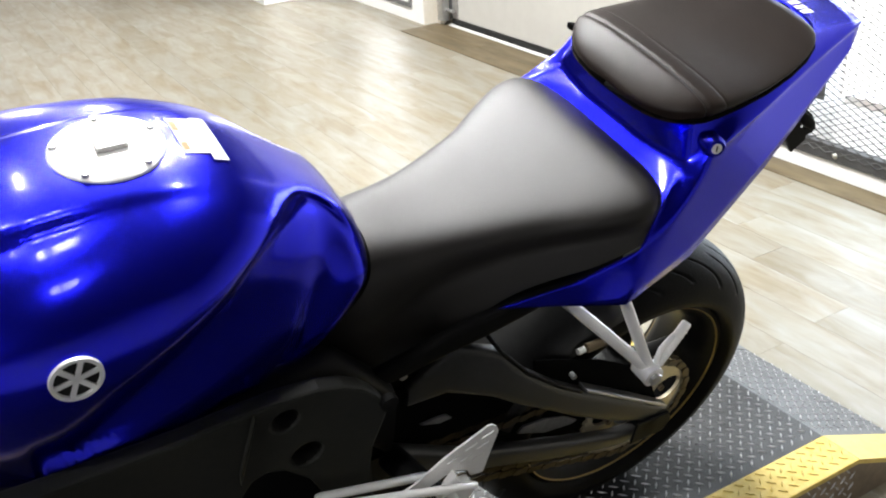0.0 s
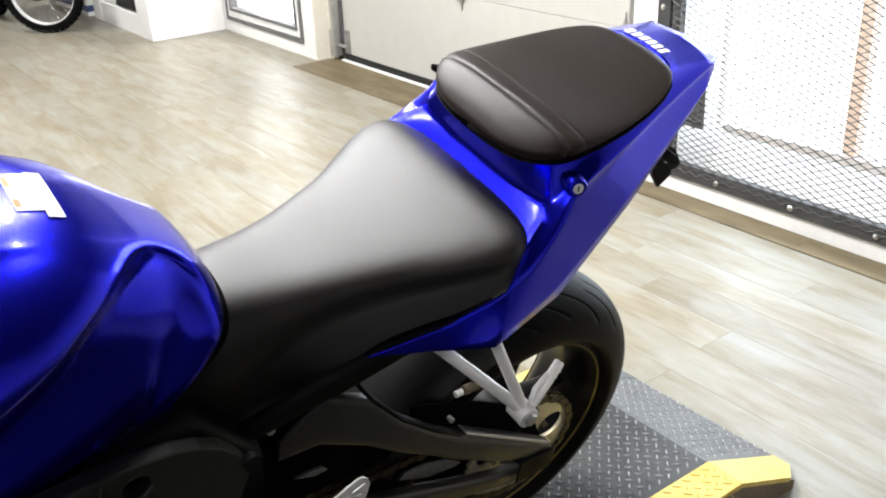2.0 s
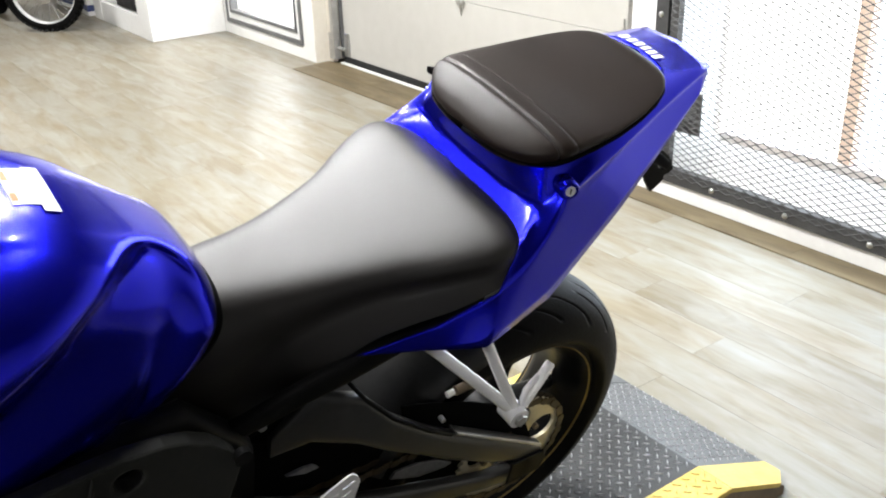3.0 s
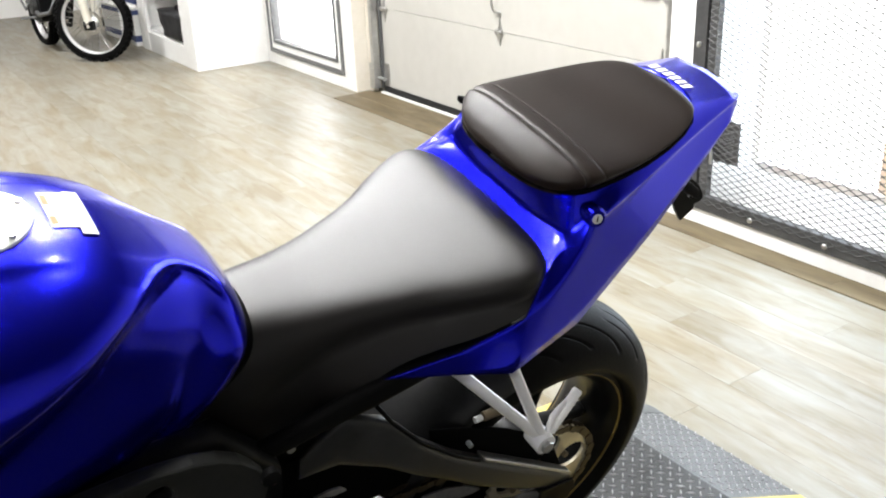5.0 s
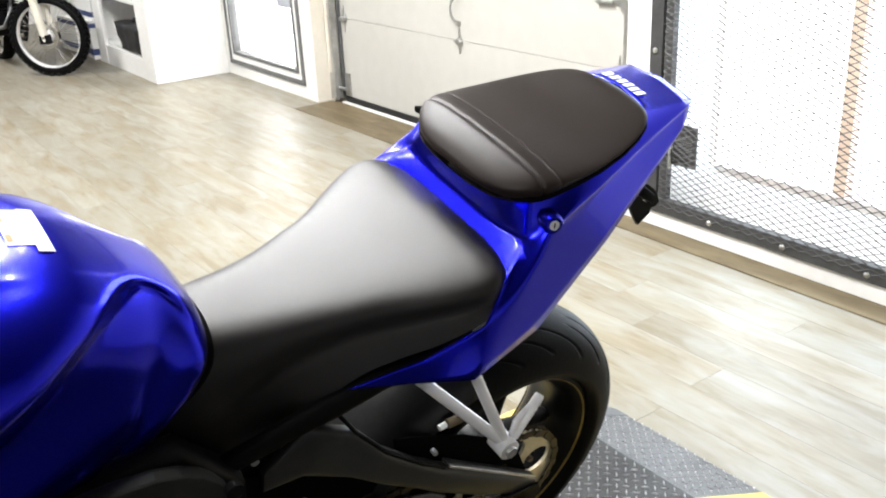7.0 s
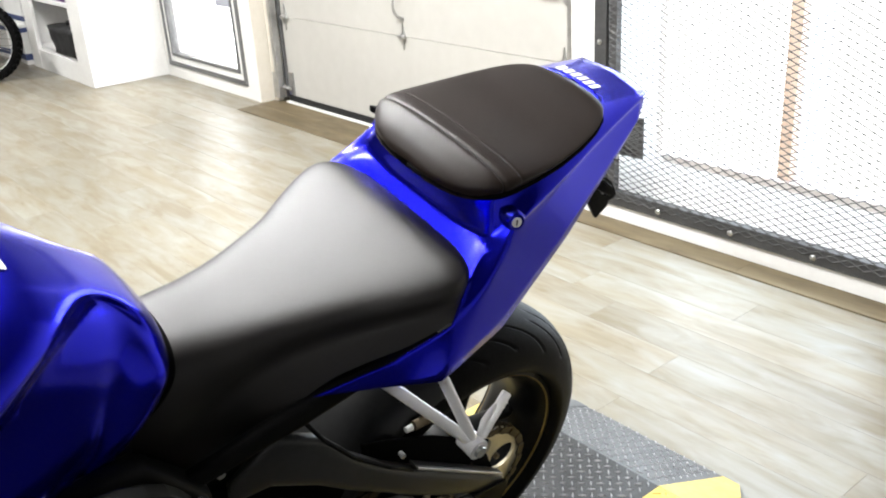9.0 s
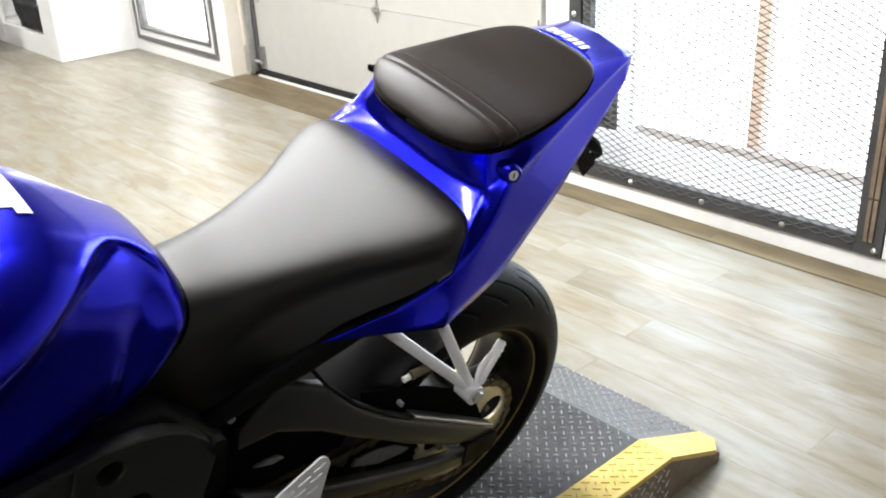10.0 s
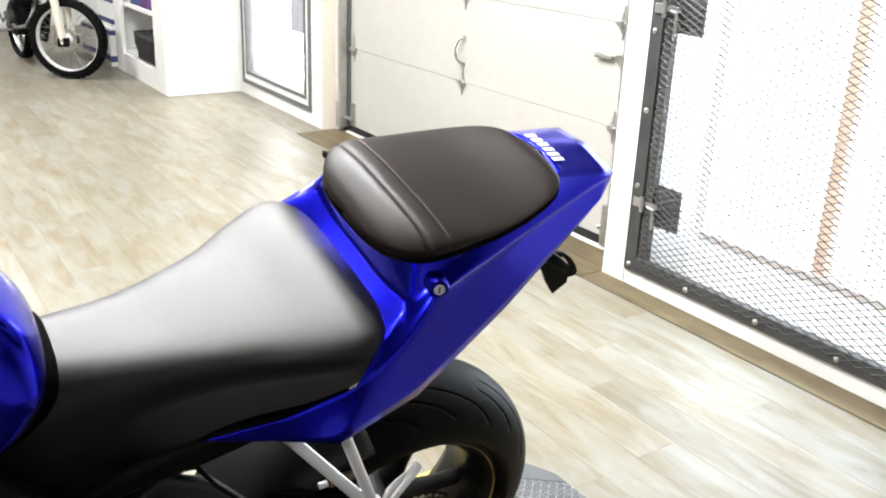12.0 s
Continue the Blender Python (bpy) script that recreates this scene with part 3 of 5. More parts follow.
part("side_skirt", box(HW - 0.012, HW - 0.004, Y0, YF, 0, PZ - 0.006), M_LIFTSIDE, lift)
part("side_skirt", box(-HW + 0.004, -HW + 0.012, Y0, YF, 0, PZ - 0.006), M_LIFTSIDE, lift)
part("front_skirt", box(-HW + 0.012, HW - 0.012, Y0, Y0 + 0.01, 0, PZ - 0.006), M_LIFTSIDE, lift)
for s in (-1, 1):
    xs = sorted((s * (HW - STRIP), s * HW))
    part("yellow_edge", box(xs[0], xs[1], Y0, YF, PZ - 0.012, PZ + 0.001, 0.003), M_YELLOW, lift, "yellow painted edge strip")
SL = math.atan2(PZ - 0.012, YE - YF)
flap = part("ramp_flap", box(-HW + STRIP, HW - STRIP, 0, math.hypot(YE - YF, PZ - 0.012), -0.008, 0), M_FLAP, lift, "sloping tread plate flap", m=pose(0, YF, PZ) @ Matrix.Rotation(-SL, 4, "X"))
for s in (-1, 1):
    L = math.hypot(YE - YF, PZ - 0.012)
    bm = plate([(s * (HW - STRIP), 0), (s * HW, 0), (s * HW, L * 0.72), (s * (HW - 0.05), L), (s * (HW - STRIP), L)], "z", -0.010, 0.001)
    part("yellow_corner" if s > 0 else "ramp_corner", bm, M_YELLOW if s > 0 else M_FLAP, flap, "yellow painted ramp edge" if s > 0 else "")
    bm = plate([(YF, 0), (YE - 0.05, 0.0), (YE - 0.05, 0.024), (YF, PZ - 0.014)], "x", s * (HW - 0.012), s * (HW - 0.004))
    part("ramp_cheek", bm, M_LIFTSIDE, lift)


def tread_bars(x0, x1, y0, y1, pitch, z):
    """Raised lens-shaped bars in a chequer that stands at 45 degrees: one bar points at the middle of the next."""
    verts, faces = [], []
    d = math.sqrt(0.5)
    n = int(2 * max(x1 - x0, y1 - y0) / pitch) + 2
    h, w, up = pitch * 0.53, pitch * 0.115, 0.0024
    for i in range(-n, n):
        for j in range(-n, n):
            cx, cy = x0 + (i - j) * pitch * d, y0 + (i + j) * pitch * d
            if not (x0 + h * 0.8 < cx < x1 - h * 0.8 and y0 + h * 0.8 < cy < y1 - h * 0.8):
                continue
            ux, uy = (d, d) if (i + j) % 2 else (-d, d)
            k = len(verts)
            for lx, ly, lz in ((-h, 0, 0), (0, -w, 0), (h, 0, 0), (0, w, 0), (-h * 0.6, 0, up), (0, -w * 0.35, up), (h * 0.6, 0, up), (0, w * 0.35, up)):
                verts.append((cx + lx * ux - ly * uy, cy + lx * uy + ly * ux, z + lz))
            faces += [(k + 4, k + 5, k + 6, k + 7)] + [(k + q, k + (q + 1) % 4, k + 4 + (q + 1) % 4, k + 4 + q) for q in range(4)]
    me = bpy.data.meshes.new("tread_bars")
    me.from_pydata(verts, [], faces)
    return me


for nm, me, par, mt in (("tread_pattern", tread_bars(-HW + STRIP, HW - STRIP, -0.2, YF, 0.0212, PZ + 0.0005), lift, M_BAR),
                        ("flap_pattern", tread_bars(-HW + STRIP, HW - STRIP, 0, math.hypot(YE - YF, PZ), 0.0212, 0.0005), flap, M_BAR),
                        ("edge_pattern", tread_bars(HW - STRIP, HW, -0.2, YF, 0.0212, PZ + 0.0012), lift, M_YELLOW)):
    me.materials.append(mt)
    o = new(nm, me)
    o.parent = par
    tagged(o, kind="stuff")

skirt = tread_bars(0.0, PZ - 0.008, -0.2, YF, 0.0212, 0.0)
skirt.materials.append(M_BAR)
o = new("skirt_pattern", skirt)
o.parent, o.matrix_local = lift, Matrix.Translation((HW - 0.0035, 0, PZ - 0.008)) @ Matrix.Rotation(radians(90), 4, "Y")
tagged(o, kind="stuff")

# ---------------------------------------------------------------- sports motorcycle
# local axes: x to the machine's left, y to the rear, z up from the rear tyre's contact; it leans on its side stand
LEAN = 0.29
bike = thing("sports_motorcycle", Matrix.Translation((-0.682, 0.655, PZ)) @ Matrix.Rotation(LEAN, 4, "Y"), "blue sports motorcycle with black seats leaning on its stand", "motorcycle")
M_BLUE = base("blue_metallic_paint", (0.012, 0.016, 0.55), 0.22, 0.95, 0.35, 0.3)
n_, l_ = nodes_of(M_BLUE)
fl, fr = n_.new("ShaderNodeTexNoise"), n_.new("ShaderNodeValToRGB")
fl.inputs["Scale"].default_value, fl.inputs["Detail"].default_value = 900, 1
fr.color_ramp.elements[0].color, fr.color_ramp.elements[1].color = (0.006, 0.007, 0.50, 1), (0.012, 0.013, 0.74, 1)
l_.new(fl.outputs["Fac"], fr.inputs["Fac"])
l_.new(fr.outputs["Color"], n_["Principled BSDF"].inputs["Base Color"])
M_VINYL = varied("black_seat_vinyl", (0.007, 0.006, 0.0053), (0.011, 0.0095, 0.0085), (0.38, 0.45), 8, bump=0.25, bump_scale=700, fine=200, spec=0.40)
M_VINYL2 = varied("smooth_seat_vinyl", (0.0115, 0.0077, 0.0058), (0.018, 0.012, 0.0091), (0.31, 0.42), 8, bump=0.2, bump_scale=900, fine=200, spec=0.20)
M_PLASTIC = varied("black_plastic", (0.003, 0.003, 0.003), (0.006, 0.006, 0.006), (0.4, 0.6), 15, spec=0.05, bump=0.2, bump_scale=500, fine=150)
M_FRAME = varied("satin_black_frame", (0.003, 0.003, 0.0032), (0.006, 0.006, 0.0065), (0.40, 0.55), 12, fine=80, spec=0.08)
M_ARM = varied("satin_grey_arm", (0.024, 0.024, 0.0235), (0.038, 0.0375, 0.036), (0.30, 0.42), 10, fine=90, spec=0.40)
M_COVER = varied("grey_frame_cover", (0.015, 0.0155, 0.014), (0.023, 0.0235, 0.021), (0.45, 0.6), 9, fine=90, spec=0.1)
M_ALLOY = varied("cast_alloy", (0.86, 0.85, 0.84), (0.92, 0.91, 0.90), (0.30, 0.44), 20, metal=0.35, fine=140)
M_TYRE = varied("tyre_rubber", (0.003, 0.003, 0.0032), (0.006, 0.006, 0.0063), (0.42, 0.55), 14, spec=0.07, bump=0.2, bump_scale=250, fine=90)
M_RIM = varied("black_rim", (0.006, 0.006, 0.006), (0.011, 0.011, 0.011), (0.3, 0.45), 15, fine=80, spec=0.1)
M_GOLD = varied("gold_anodised", (0.56, 0.50, 0.34), (0.68, 0.62, 0.46), (0.35, 0.5), 20, metal=0.4, fine=120)
M_STRIPE = varied("dull_gold_stripe", (0.20, 0.135, 0.03), (0.28, 0.19, 0.05), (0.4, 0.55), 20)
M_GOLDROD = varied("dull_bronze", (0.10, 0.075, 0.045), (0.17, 0.13, 0.08), (0.4, 0.55), 30, metal=0.4, fine=140)
M_GREYALLOY = varied("dull_cast_alloy", (0.20, 0.20, 0.20), (0.34, 0.34, 0.335), (0.35, 0.5), 25, metal=0.5, fine=140)
# near-black that paints shade into hollows and gaps, also used for the tank edging
M_VOID = varied("shade_and_seal_black", (0.0015, 0.0015, 0.0015), (0.003, 0.003, 0.003), (0.7, 0.9), 20, spec=0.03)
M_CHAIN = varied("greasy_chain", (0.03, 0.022, 0.014), (0.085, 0.064, 0.038), (0.35, 0.6), 40, metal=0.7, fine=200)
M_WHITE = base("white_decal", (0.85, 0.85, 0.85), 0.35)
M_RED = base("orange_print", (0.74, 0.30, 0.18), 0.7, spec=0.1)
M_SILVER = varied("silver_emblem", (0.84, 0.84, 0.85), (0.92, 0.92, 0.93), (0.3, 0.42), 40, metal=0.35)


def shaped(ob, levels=2, solid=0.0):
    if solid:
        m = ob.modifiers.new("thick", "SOLIDIFY")
        m.edge_crease_outer = m.edge_crease_inner = m.edge_crease_rim = 1.0
        m.thickness, m.offset = solid, -1
    if levels:
        m = ob.modifiers.new("smooth", "SUBSURF")
        m.levels = m.render_levels = levels
    return ob


# --- rear wheel
AX = 0.315
wheel = new("rear_wheel")
wheel.parent = bike
wheel.matrix_local = pose(0, 0.016, AX + 0.004)


def tyre_r(u):
    return 0.232 + 0.083 * (max(0.0, math.cos(u) - math.cos(1.35)) / (1 - math.cos(1.35))) ** 0.72


def tread_sweep(u):
    """How far the grooves lead at this place across the tread, as an angle."""
    return 0.70 * (1 - min(max((abs(u) - 0.16) / 0.92, 0.0), 1.0)) ** 1.5


def tread_depth(u, k):
    """Depth of the tread at step k round the tyre: every groove is 24 steps from the next."""
    g = (abs(u) - 0.16) / 0.92
    if not 0.04 <= g <= 1.0:
        return 0.0
    k += 12 if u > 0 else 0
    n, off = (k + 12) // 24, abs((k + 12) % 24 - 12)
    if n % 2 and not 0.35 < g < 0.9:
        return 0.0
    return 0.006 * (1.0, 0.75, 0.0)[min(off, 2)] * min(1.0, 6 * (g - 0.04), 6 * (1 - g))


NU, NA = 60, 528
verts = []
for ka in range(NA):
    a = 2 * math.pi * ka / NA
    for ku in range(NU + 1):
        u = -1.35 + 2.7 * ku / NU
        r, b = tyre_r(u) - tread_depth(u, ka), a + tread_sweep(u)
        verts.append((0.094 * math.sin(u) / math.sin(1.35), r * math.cos(b), r * math.sin(b)))
    verts += [(0.070, 0.222 * math.cos(a), 0.222 * math.sin(a)), (-0.070, 0.222 * math.cos(a), 0.222 * math.sin(a))]
NR = NU + 3
faces = []
for ka in range(NA):
    p, q = ka * NR, (ka + 1) % NA * NR
    faces += [(p + k, p + k + 1, q + k + 1, q + k) for k in range(NU + 1)]
    faces.append((p + NR - 1, p, q, q + NR - 1))
me = bpy.data.meshes.new("tyre")
me.from_pydata(verts, [], faces)
me.materials.append(M_TYRE)
me.polygons.foreach_set("use_smooth", [True] * len(me.polygons))
tyre = new("tyre", me)
tyre.parent = wheel
tagged(tyre, "worn black road tyre with curved grooves")
rim = part("rim", lathe([(-0.074, 0.226), (-0.078, 0.216), (-0.070, 0.205), (-0.050, 0.192), (0.050, 0.192), (0.070, 0.205), (0.078, 0.216), (0.074, 0.226)], 72), M_RIM, wheel, "black cast rim", smooth=50)
for s in (-1, 1):
    part("pinstripe", lathe([(s * 0.0775, 0.2165), (s * 0.0785, 0.2150), (s * 0.0760, 0.2125), (s * 0.0745, 0.2135)], 72), M_STRIPE, rim, "thin gold rim stripe")
for k in range(5):
    a = 2 * math.pi * k / 5 - 0.05
    bm = loft([[(x * w0, t * c - q * s_, t * s_ + q * c) for x, q in ((-1, -h0), (1, -h0), (1, h0), (-1, h0))]
               for t, w0, h0 in ((0.045, 0.040, 0.024), (0.10, 0.022, 0.015), (0.16, 0.016, 0.012), (0.196, 0.022, 0.020))
               for c, s_ in ((math.cos(a), math.sin(a)),)], closed=True)
    shaped(part("spoke", bm, M_RIM, wheel, smooth="all"), 2)
part("hub", lathe([(-0.075, 0.0001), (-0.075, 0.035), (-0.05, 0.055), (0.05, 0.055), (0.085, 0.045), (0.085, 0.0001)], 32), M_RIM, wheel, smooth=40)
# sprocket with teeth and lightening holes
SPX = 0.100
outl = []
for k in range(45):
    for da, r in ((0, 0.111), (0.35, 0.118), (0.65, 0.118), (1.0, 0.111)):
        if da < 1:
            a = 2 * math.pi * (k + da) / 45
            outl.append((r * math.cos(a), r * math.sin(a)))
holes = [circle(0.073 * math.cos(2 * math.pi * k / 5 + 0.3), 0.073 * math.sin(2 * math.pi * k / 5 + 0.3), 0.031, 18) for k in range(5)] + [circle(0, 0, 0.045, 20)]
spr = part("sprocket", plate(outl, "x", SPX - 0.003, SPX + 0.003, 0, holes), M_GOLD, wheel, "gold toothed rear sprocket")
for k in range(5):
    a = 2 * math.pi * (k + 0.5) / 5
    part("nut", rod((SPX, 0.062 * math.cos(a), 0.062 * math.sin(a)), (SPX + 0.010, 0.062 * math.cos(a), 0.062 * math.sin(a)), 0.006, seg=6), M_GOLDROD, spr)
part("axle_nut", rod((0.118, 0, 0), (0.150, 0, 0), 0.021, seg=6), M_FRAME, wheel)
# chain: joined links round the sprocket and forward along both runs
bm = bmesh.new()
R, FY, FZ, FR = 0.116, -0.50, 0.10, 0.038
path = [(R * math.cos(a), R * math.sin(a)) for a in [radians(-100) + radians(200) * k / 24 for k in range(25)]]
top = [(path[-1][0] + (FY - path[-1][0]) * f, path[-1][1] + (FZ + FR - path[-1][1]) * f) for f in [k / 30 for k in range(1, 31)]]
low = [(path[0][0] + (FY - path[0][0]) * f, path[0][1] + (FZ - FR - path[0][1]) * f) for f in [k / 30 for k in range(30, 0, -1)]]
run = low + path + top
for i, (p, q) in enumerate(zip(run, run[1:])):
    d = Vector((0, q[0] - p[0], q[1] - p[1]))
    c = Vector((SPX, (p[0] + q[0]) / 2, (p[1] + q[1]) / 2))
    u = d.normalized()
    nrm = Vector((0, -u.z, u.y))
    for s in (-1, 1):
        o = s * (0.0075 if i % 2 else 0.0055)
        vs = [bm.verts.new(c + Vector((o + t, 0, 0)) + u * (d.length * 0.62 * a) + nrm * (0.0075 * b)) for t in (0, s * 0.0015) for a, b in ((-1, -0.5), (-0.6, -1), (0.6, -1), (1, -0.5), (1, 0.5), (0.6, 1), (-0.6, 1), (-1, 0.5))]
        bm.faces.new(vs[:8])
        bm.faces.new(vs[8:][::-1])
        for k in range(8):
            bm.faces.new((vs[k], vs[(k + 1) % 8], vs[8 + (k + 1) % 8], vs[8 + k]))
bmesh.ops.recalc_face_normals(bm, faces=bm.faces)
tagged(part("chain", bm, M_CHAIN, wheel, "oily drive chain"), kind="stuff")

# --- swingarm
sw = new("swingarm")
sw.parent = bike


def beam(rows):
    """A rounded beam: rows of (x, y, z, half width x, half height z)."""
    secs = []
    for x, y, z, hx, hz in rows:
        secs.append([(x + hx * math.copysign(abs(math.cos(a)) ** 0.5, math.cos(a)), y, z + hz * math.copysign(abs(math.sin(a)) ** 0.5, math.sin(a))) for a in [2 * math.pi * (k + 0.5) / 16 for k in range(16)]])
    return loft(secs, closed=True)


part("arm_upper", beam([(.095, -.47, .600, .006, .020), (.108, -.415, .645, .010, .048), (.124, -.349, .623, .014, .049), (.128, -.294, .568, .014, .037), (.129, -.225, .511, .014, .030), (.130, -.175, .472, .014, .031), (.130, -.067, .399, .014, .031), (.130, .02, .346, .014, .022), (.130, .055, .326, .012, .016)]), M_ARM, sw, "satin grey-black swingarm beam", smooth=60)
part("arm_far", beam([(-.115, -.50, .50, .03, .05), (-.125, -.28, .46, .021, .05), (-.127, .05, .318, .015, .03)]), M_FRAME, sw, smooth=60)
part("arm_lower", beam([(.118, -.50, .500, .012, .030), (.121, -.42, .455, .012, .026), (.124, -.363, .426, .012, .022), (.125, -.292, .396, .012, .021), (.125, -.215, .362, .012, .021), (.125, -.132, .327, .012, .021), (.125, -.055, .300, .012, .019), (.127, .0, .292, .012, .018), (.130, .040, .300, .012, .018)]), M_ARM, sw, "satin grey-black lower swingarm tube", smooth=60)
# near-black sheet: the arm's shaded hollow put into colour
part("arm_shade", plate([(-.52, .62), (-.416, .60), (-.324, .550), (-.202, .462), (-.099, .385), (.002, .305), (-.055, .285), (-.136, .315), (-.292, .385), (-.42, .44), (-.52, .48)], "x", .088, .092, 0.001), M_VOID, sw, "near-black sheet for the shade inside the swingarm")
part("brace", plate([(-.251, .395), (-.242, .408), (-.198, .403), (-.155, .386), (-.120, .358), (-.135, .355), (-.191, .364)], "x", .096, .101, 0.001), M_GREYALLOY, sw, "dull alloy brace inside the swingarm")
part("brace", plate([(-.4445, .5255), (-.418, .5275), (-.401, .5245), (-.390, .513), (-.412, .512)], "x", .096, .101, 0.001), M_GREYALLOY, sw, "dull alloy brace inside the swingarm")
for s in (-1, 1):
    part("axle_block", plate([(-0.02, 0.29), (0.055, 0.288), (0.065, 0.315), (0.055, 0.340), (-0.02, 0.345)], "x", s * 0.1445, s * 0.150, 0.002), M_FRAME, sw)
part("pivot_tube", rod((-0.10, -0.50, 0.42), (0.10, -0.50, 0.42), 0.07, seg=20), M_FRAME, sw, smooth=40)
# chain guard over the upper run
part("guard_lip", tube([(.128, -.389, .736), (.134, -.349, .672), (.138, -.294, .605), (.140, -.225, .543), (.140, -.175, .505)], 0.0035), M_PLASTIC, sw, smooth="all")
part("chain_guard", beam([(.132, -.17, .508, .008, .003), (.132, -.06, .430, .008, .003), (.132, .050, .350, .007, .003)]), M_ARM, sw, "thin dark chain guard", smooth=60)
part("guard_edge", beam([(.145, -.17, .510, .002, .003), (.1445, -.06, .432, .002, .003), (.142, .050, .352, .002, .003)]), M_GALV, sw, "bright guard edge", smooth=60)
part("guard_screw", rod((.132, -.200, .552), (.142, -.200, .552), .0045, seg=8), M_GREYALLOY, sw)
# near-black sheet painting the dark shade behind the chain
part("chain_shade", plate([(-.26, .585), (-.20, .56), (-.115, .518), (-.03, .462), (-.002, .440), (.030, .392), (.060, .330), (-.038, .390), (-.157, .47), (-.25, .54)], "x", .106, .110, 0.001), M_VOID, sw, "near-black sheet for the shade behind the chain run")
fit_ = part("hose_fitting", rod((.112, -.160, .570), (.112, -.120, .571), .008, seg=12), M_GOLDROD, sw, "dull bronze hose fitting", smooth=40)
part("fitting_cap", rod((.112, -.176, .569), (.112, -.163, .570), .0055, seg=10), M_ALLOY, fit_, smooth=40)
# hugger over the tyre
bm = bmesh.new()
secs = []
for k in range(13):
    a = radians(106 + 54 * k / 12)
    secs.append([(0.105 * math.sin(u), (0.335 - 0.05 * (1 - math.cos(u))) * math.cos(a), AX + (0.335 - 0.05 * (1 - math.cos(u))) * math.sin(a)) for u in [radians(-85 + 170 * j / 10) for j in range(11)]])
bm.free()
hg = part("hugger", loft(secs), varied("satin_black_hugger", (0.010, 0.010, 0.010), (0.018, 0.018, 0.018), (0.35, 0.5), 14, spec=0.35, fine=120), sw, "black rear mudguard hugging the tyre", smooth="all")
shaped(hg, 0, 0.003)

# --- main frame, covers and engine mass (seen from above and behind)
fr_ = new("main_frame")
fr_.parent = bike
for s in (-1, 1):
    part("spar", beam([(s * 0.16, -1.05, 0.745, 0.022, 0.05), (s * 0.16, -0.92, 0.732, 0.022, 0.05), (s * 0.15, -0.80, 0.724, 0.024, 0.055), (s * 0.138, -0.68, 0.732, 0.022, 0.060), (s * 0.125, -0.60, 0.715, 0.022, 0.070), (s * 0.125, -0.52, 0.62, 0.026, 0.07)]), M_FRAME, fr_, smooth=60)
    cov = [(-1.05, 0.800), (-0.90, 0.796), (-0.80, 0.798), (-0.74, 0.803), (-0.69, 0.805), (-0.645, 0.800), (-0.615, 0.790), (-0.59, 0.774), (-0.572, 0.754), (-0.560, 0.735), (-0.556, 0.715), (-0.562, 0.690), (-0.572, 0.655), (-0.573, 0.62), (-0.568, 0.57), (-0.562, 0.53), (-0.58, 0.44), (-0.72, 0.40), (-1.0, 0.46)]
    hole = [circle(-0.687, 0.769, 0.017, 16), circle(-0.661, 0.693, 0.020, 16), [(-0.752, 0.62), (-0.743, 0.658), (-0.730, 0.680), (-0.711, 0.686), (-0.690, 0.677), (-0.657, 0.639), (-0.634, 0.585), (-0.634, 0.53), (-0.752, 0.53)]]
    cv = part("frame_cover", plate(cov, "x", s * 0.165, s * 0.188, 0.004, hole), M_COVER, fr_, "matte grey frame cover plate")
    part("cover_bolt", rod((s * 0.184, -0.556, 0.735), (s * 0.194, -0.556, 0.735), 0.012, seg=14), M_PLASTIC, cv, smooth=40)
    part("cover_rib", beam([(s * 0.190, -0.745, 0.70, 0.003, 0.012), (s * 0.190, -0.725, 0.79, 0.003, 0.010)]), M_COVER, cv, smooth=60)
    part("subframe_rail", beam([(s * 0.124, -0.556, 0.699, 0.009, 0.014), (s * 0.128, -0.50, 0.714, 0.010, 0.016), (s * 0.131, -0.44, 0.732, 0.010, 0.018), (s * 0.133, -0.39, 0.742, 0.011, 0.018), (s * 0.135, -0.30, 0.765, 0.011, 0.018), (s * 0.14, -0.18, 0.790, 0.010, 0.016)]), M_PLASTIC, fr_, "black subframe rail", smooth=60)
eng = new("engine")
eng.parent = bike
part("crankcase", box(-0.16, 0.155, -1.05, -0.56, 0.16, 0.70, 0.03), M_FRAME, eng)
part("under_tray", plate([(-0.58, 0.60), (-0.40, 0.66), (-0.20, 0.74), (0.10, 0.86), (0.12, 0.90), (-0.25, 0.82), (-0.58, 0.78)], "x", -0.055, 0.055, 0.01), M_PLASTIC, eng, "black plastic under-seat tray")
part("shock", rod((0, -0.46, 0.36), (0.0, -0.42, 0.66), 0.035, seg=16), M_FRAME, eng, smooth=40)
part("bulkhead", plate([(-0.60, 0.12), (-0.40, 0.12), (-0.38, 0.62), (-0.60, 0.70)], "x", -0.08, 0.08, 0.01), M_PLASTIC, eng)
part("linkage_knob", rod((0.150, -0.730, 0.677), (0.150, -0.706, 0.673), 0.011, seg=14), M_ALLOY, eng, "bright shift linkage end", smooth=40)
part("chrome_bolt", rod((0.105, -0.49, 0.668), (0.114, -0.49, 0.668), 0.006, seg=10), M_GALV, eng, "bright bolt head")
part("red_cap", rod((0.172, -0.548, 0.712), (0.182, -0.546, 0.71), 0.005, seg=10), base("red_cap_plastic", (0.07, 0.004, 0.004), 0.5), eng, "small red cap")
# black plastic front of the seat joint and the dark gap strip
stand = new("side_stand")
stand.parent = bike
_foot = Matrix.Rotation(-LEAN, 4, "Y") @ Vector((0.36, 0, 0.012))
part("leg", rod((0.14, -0.62, 0.26), (_foot.x, -0.70, _foot.z + 0.010), 0.013), M_FRAME, stand, smooth=40)
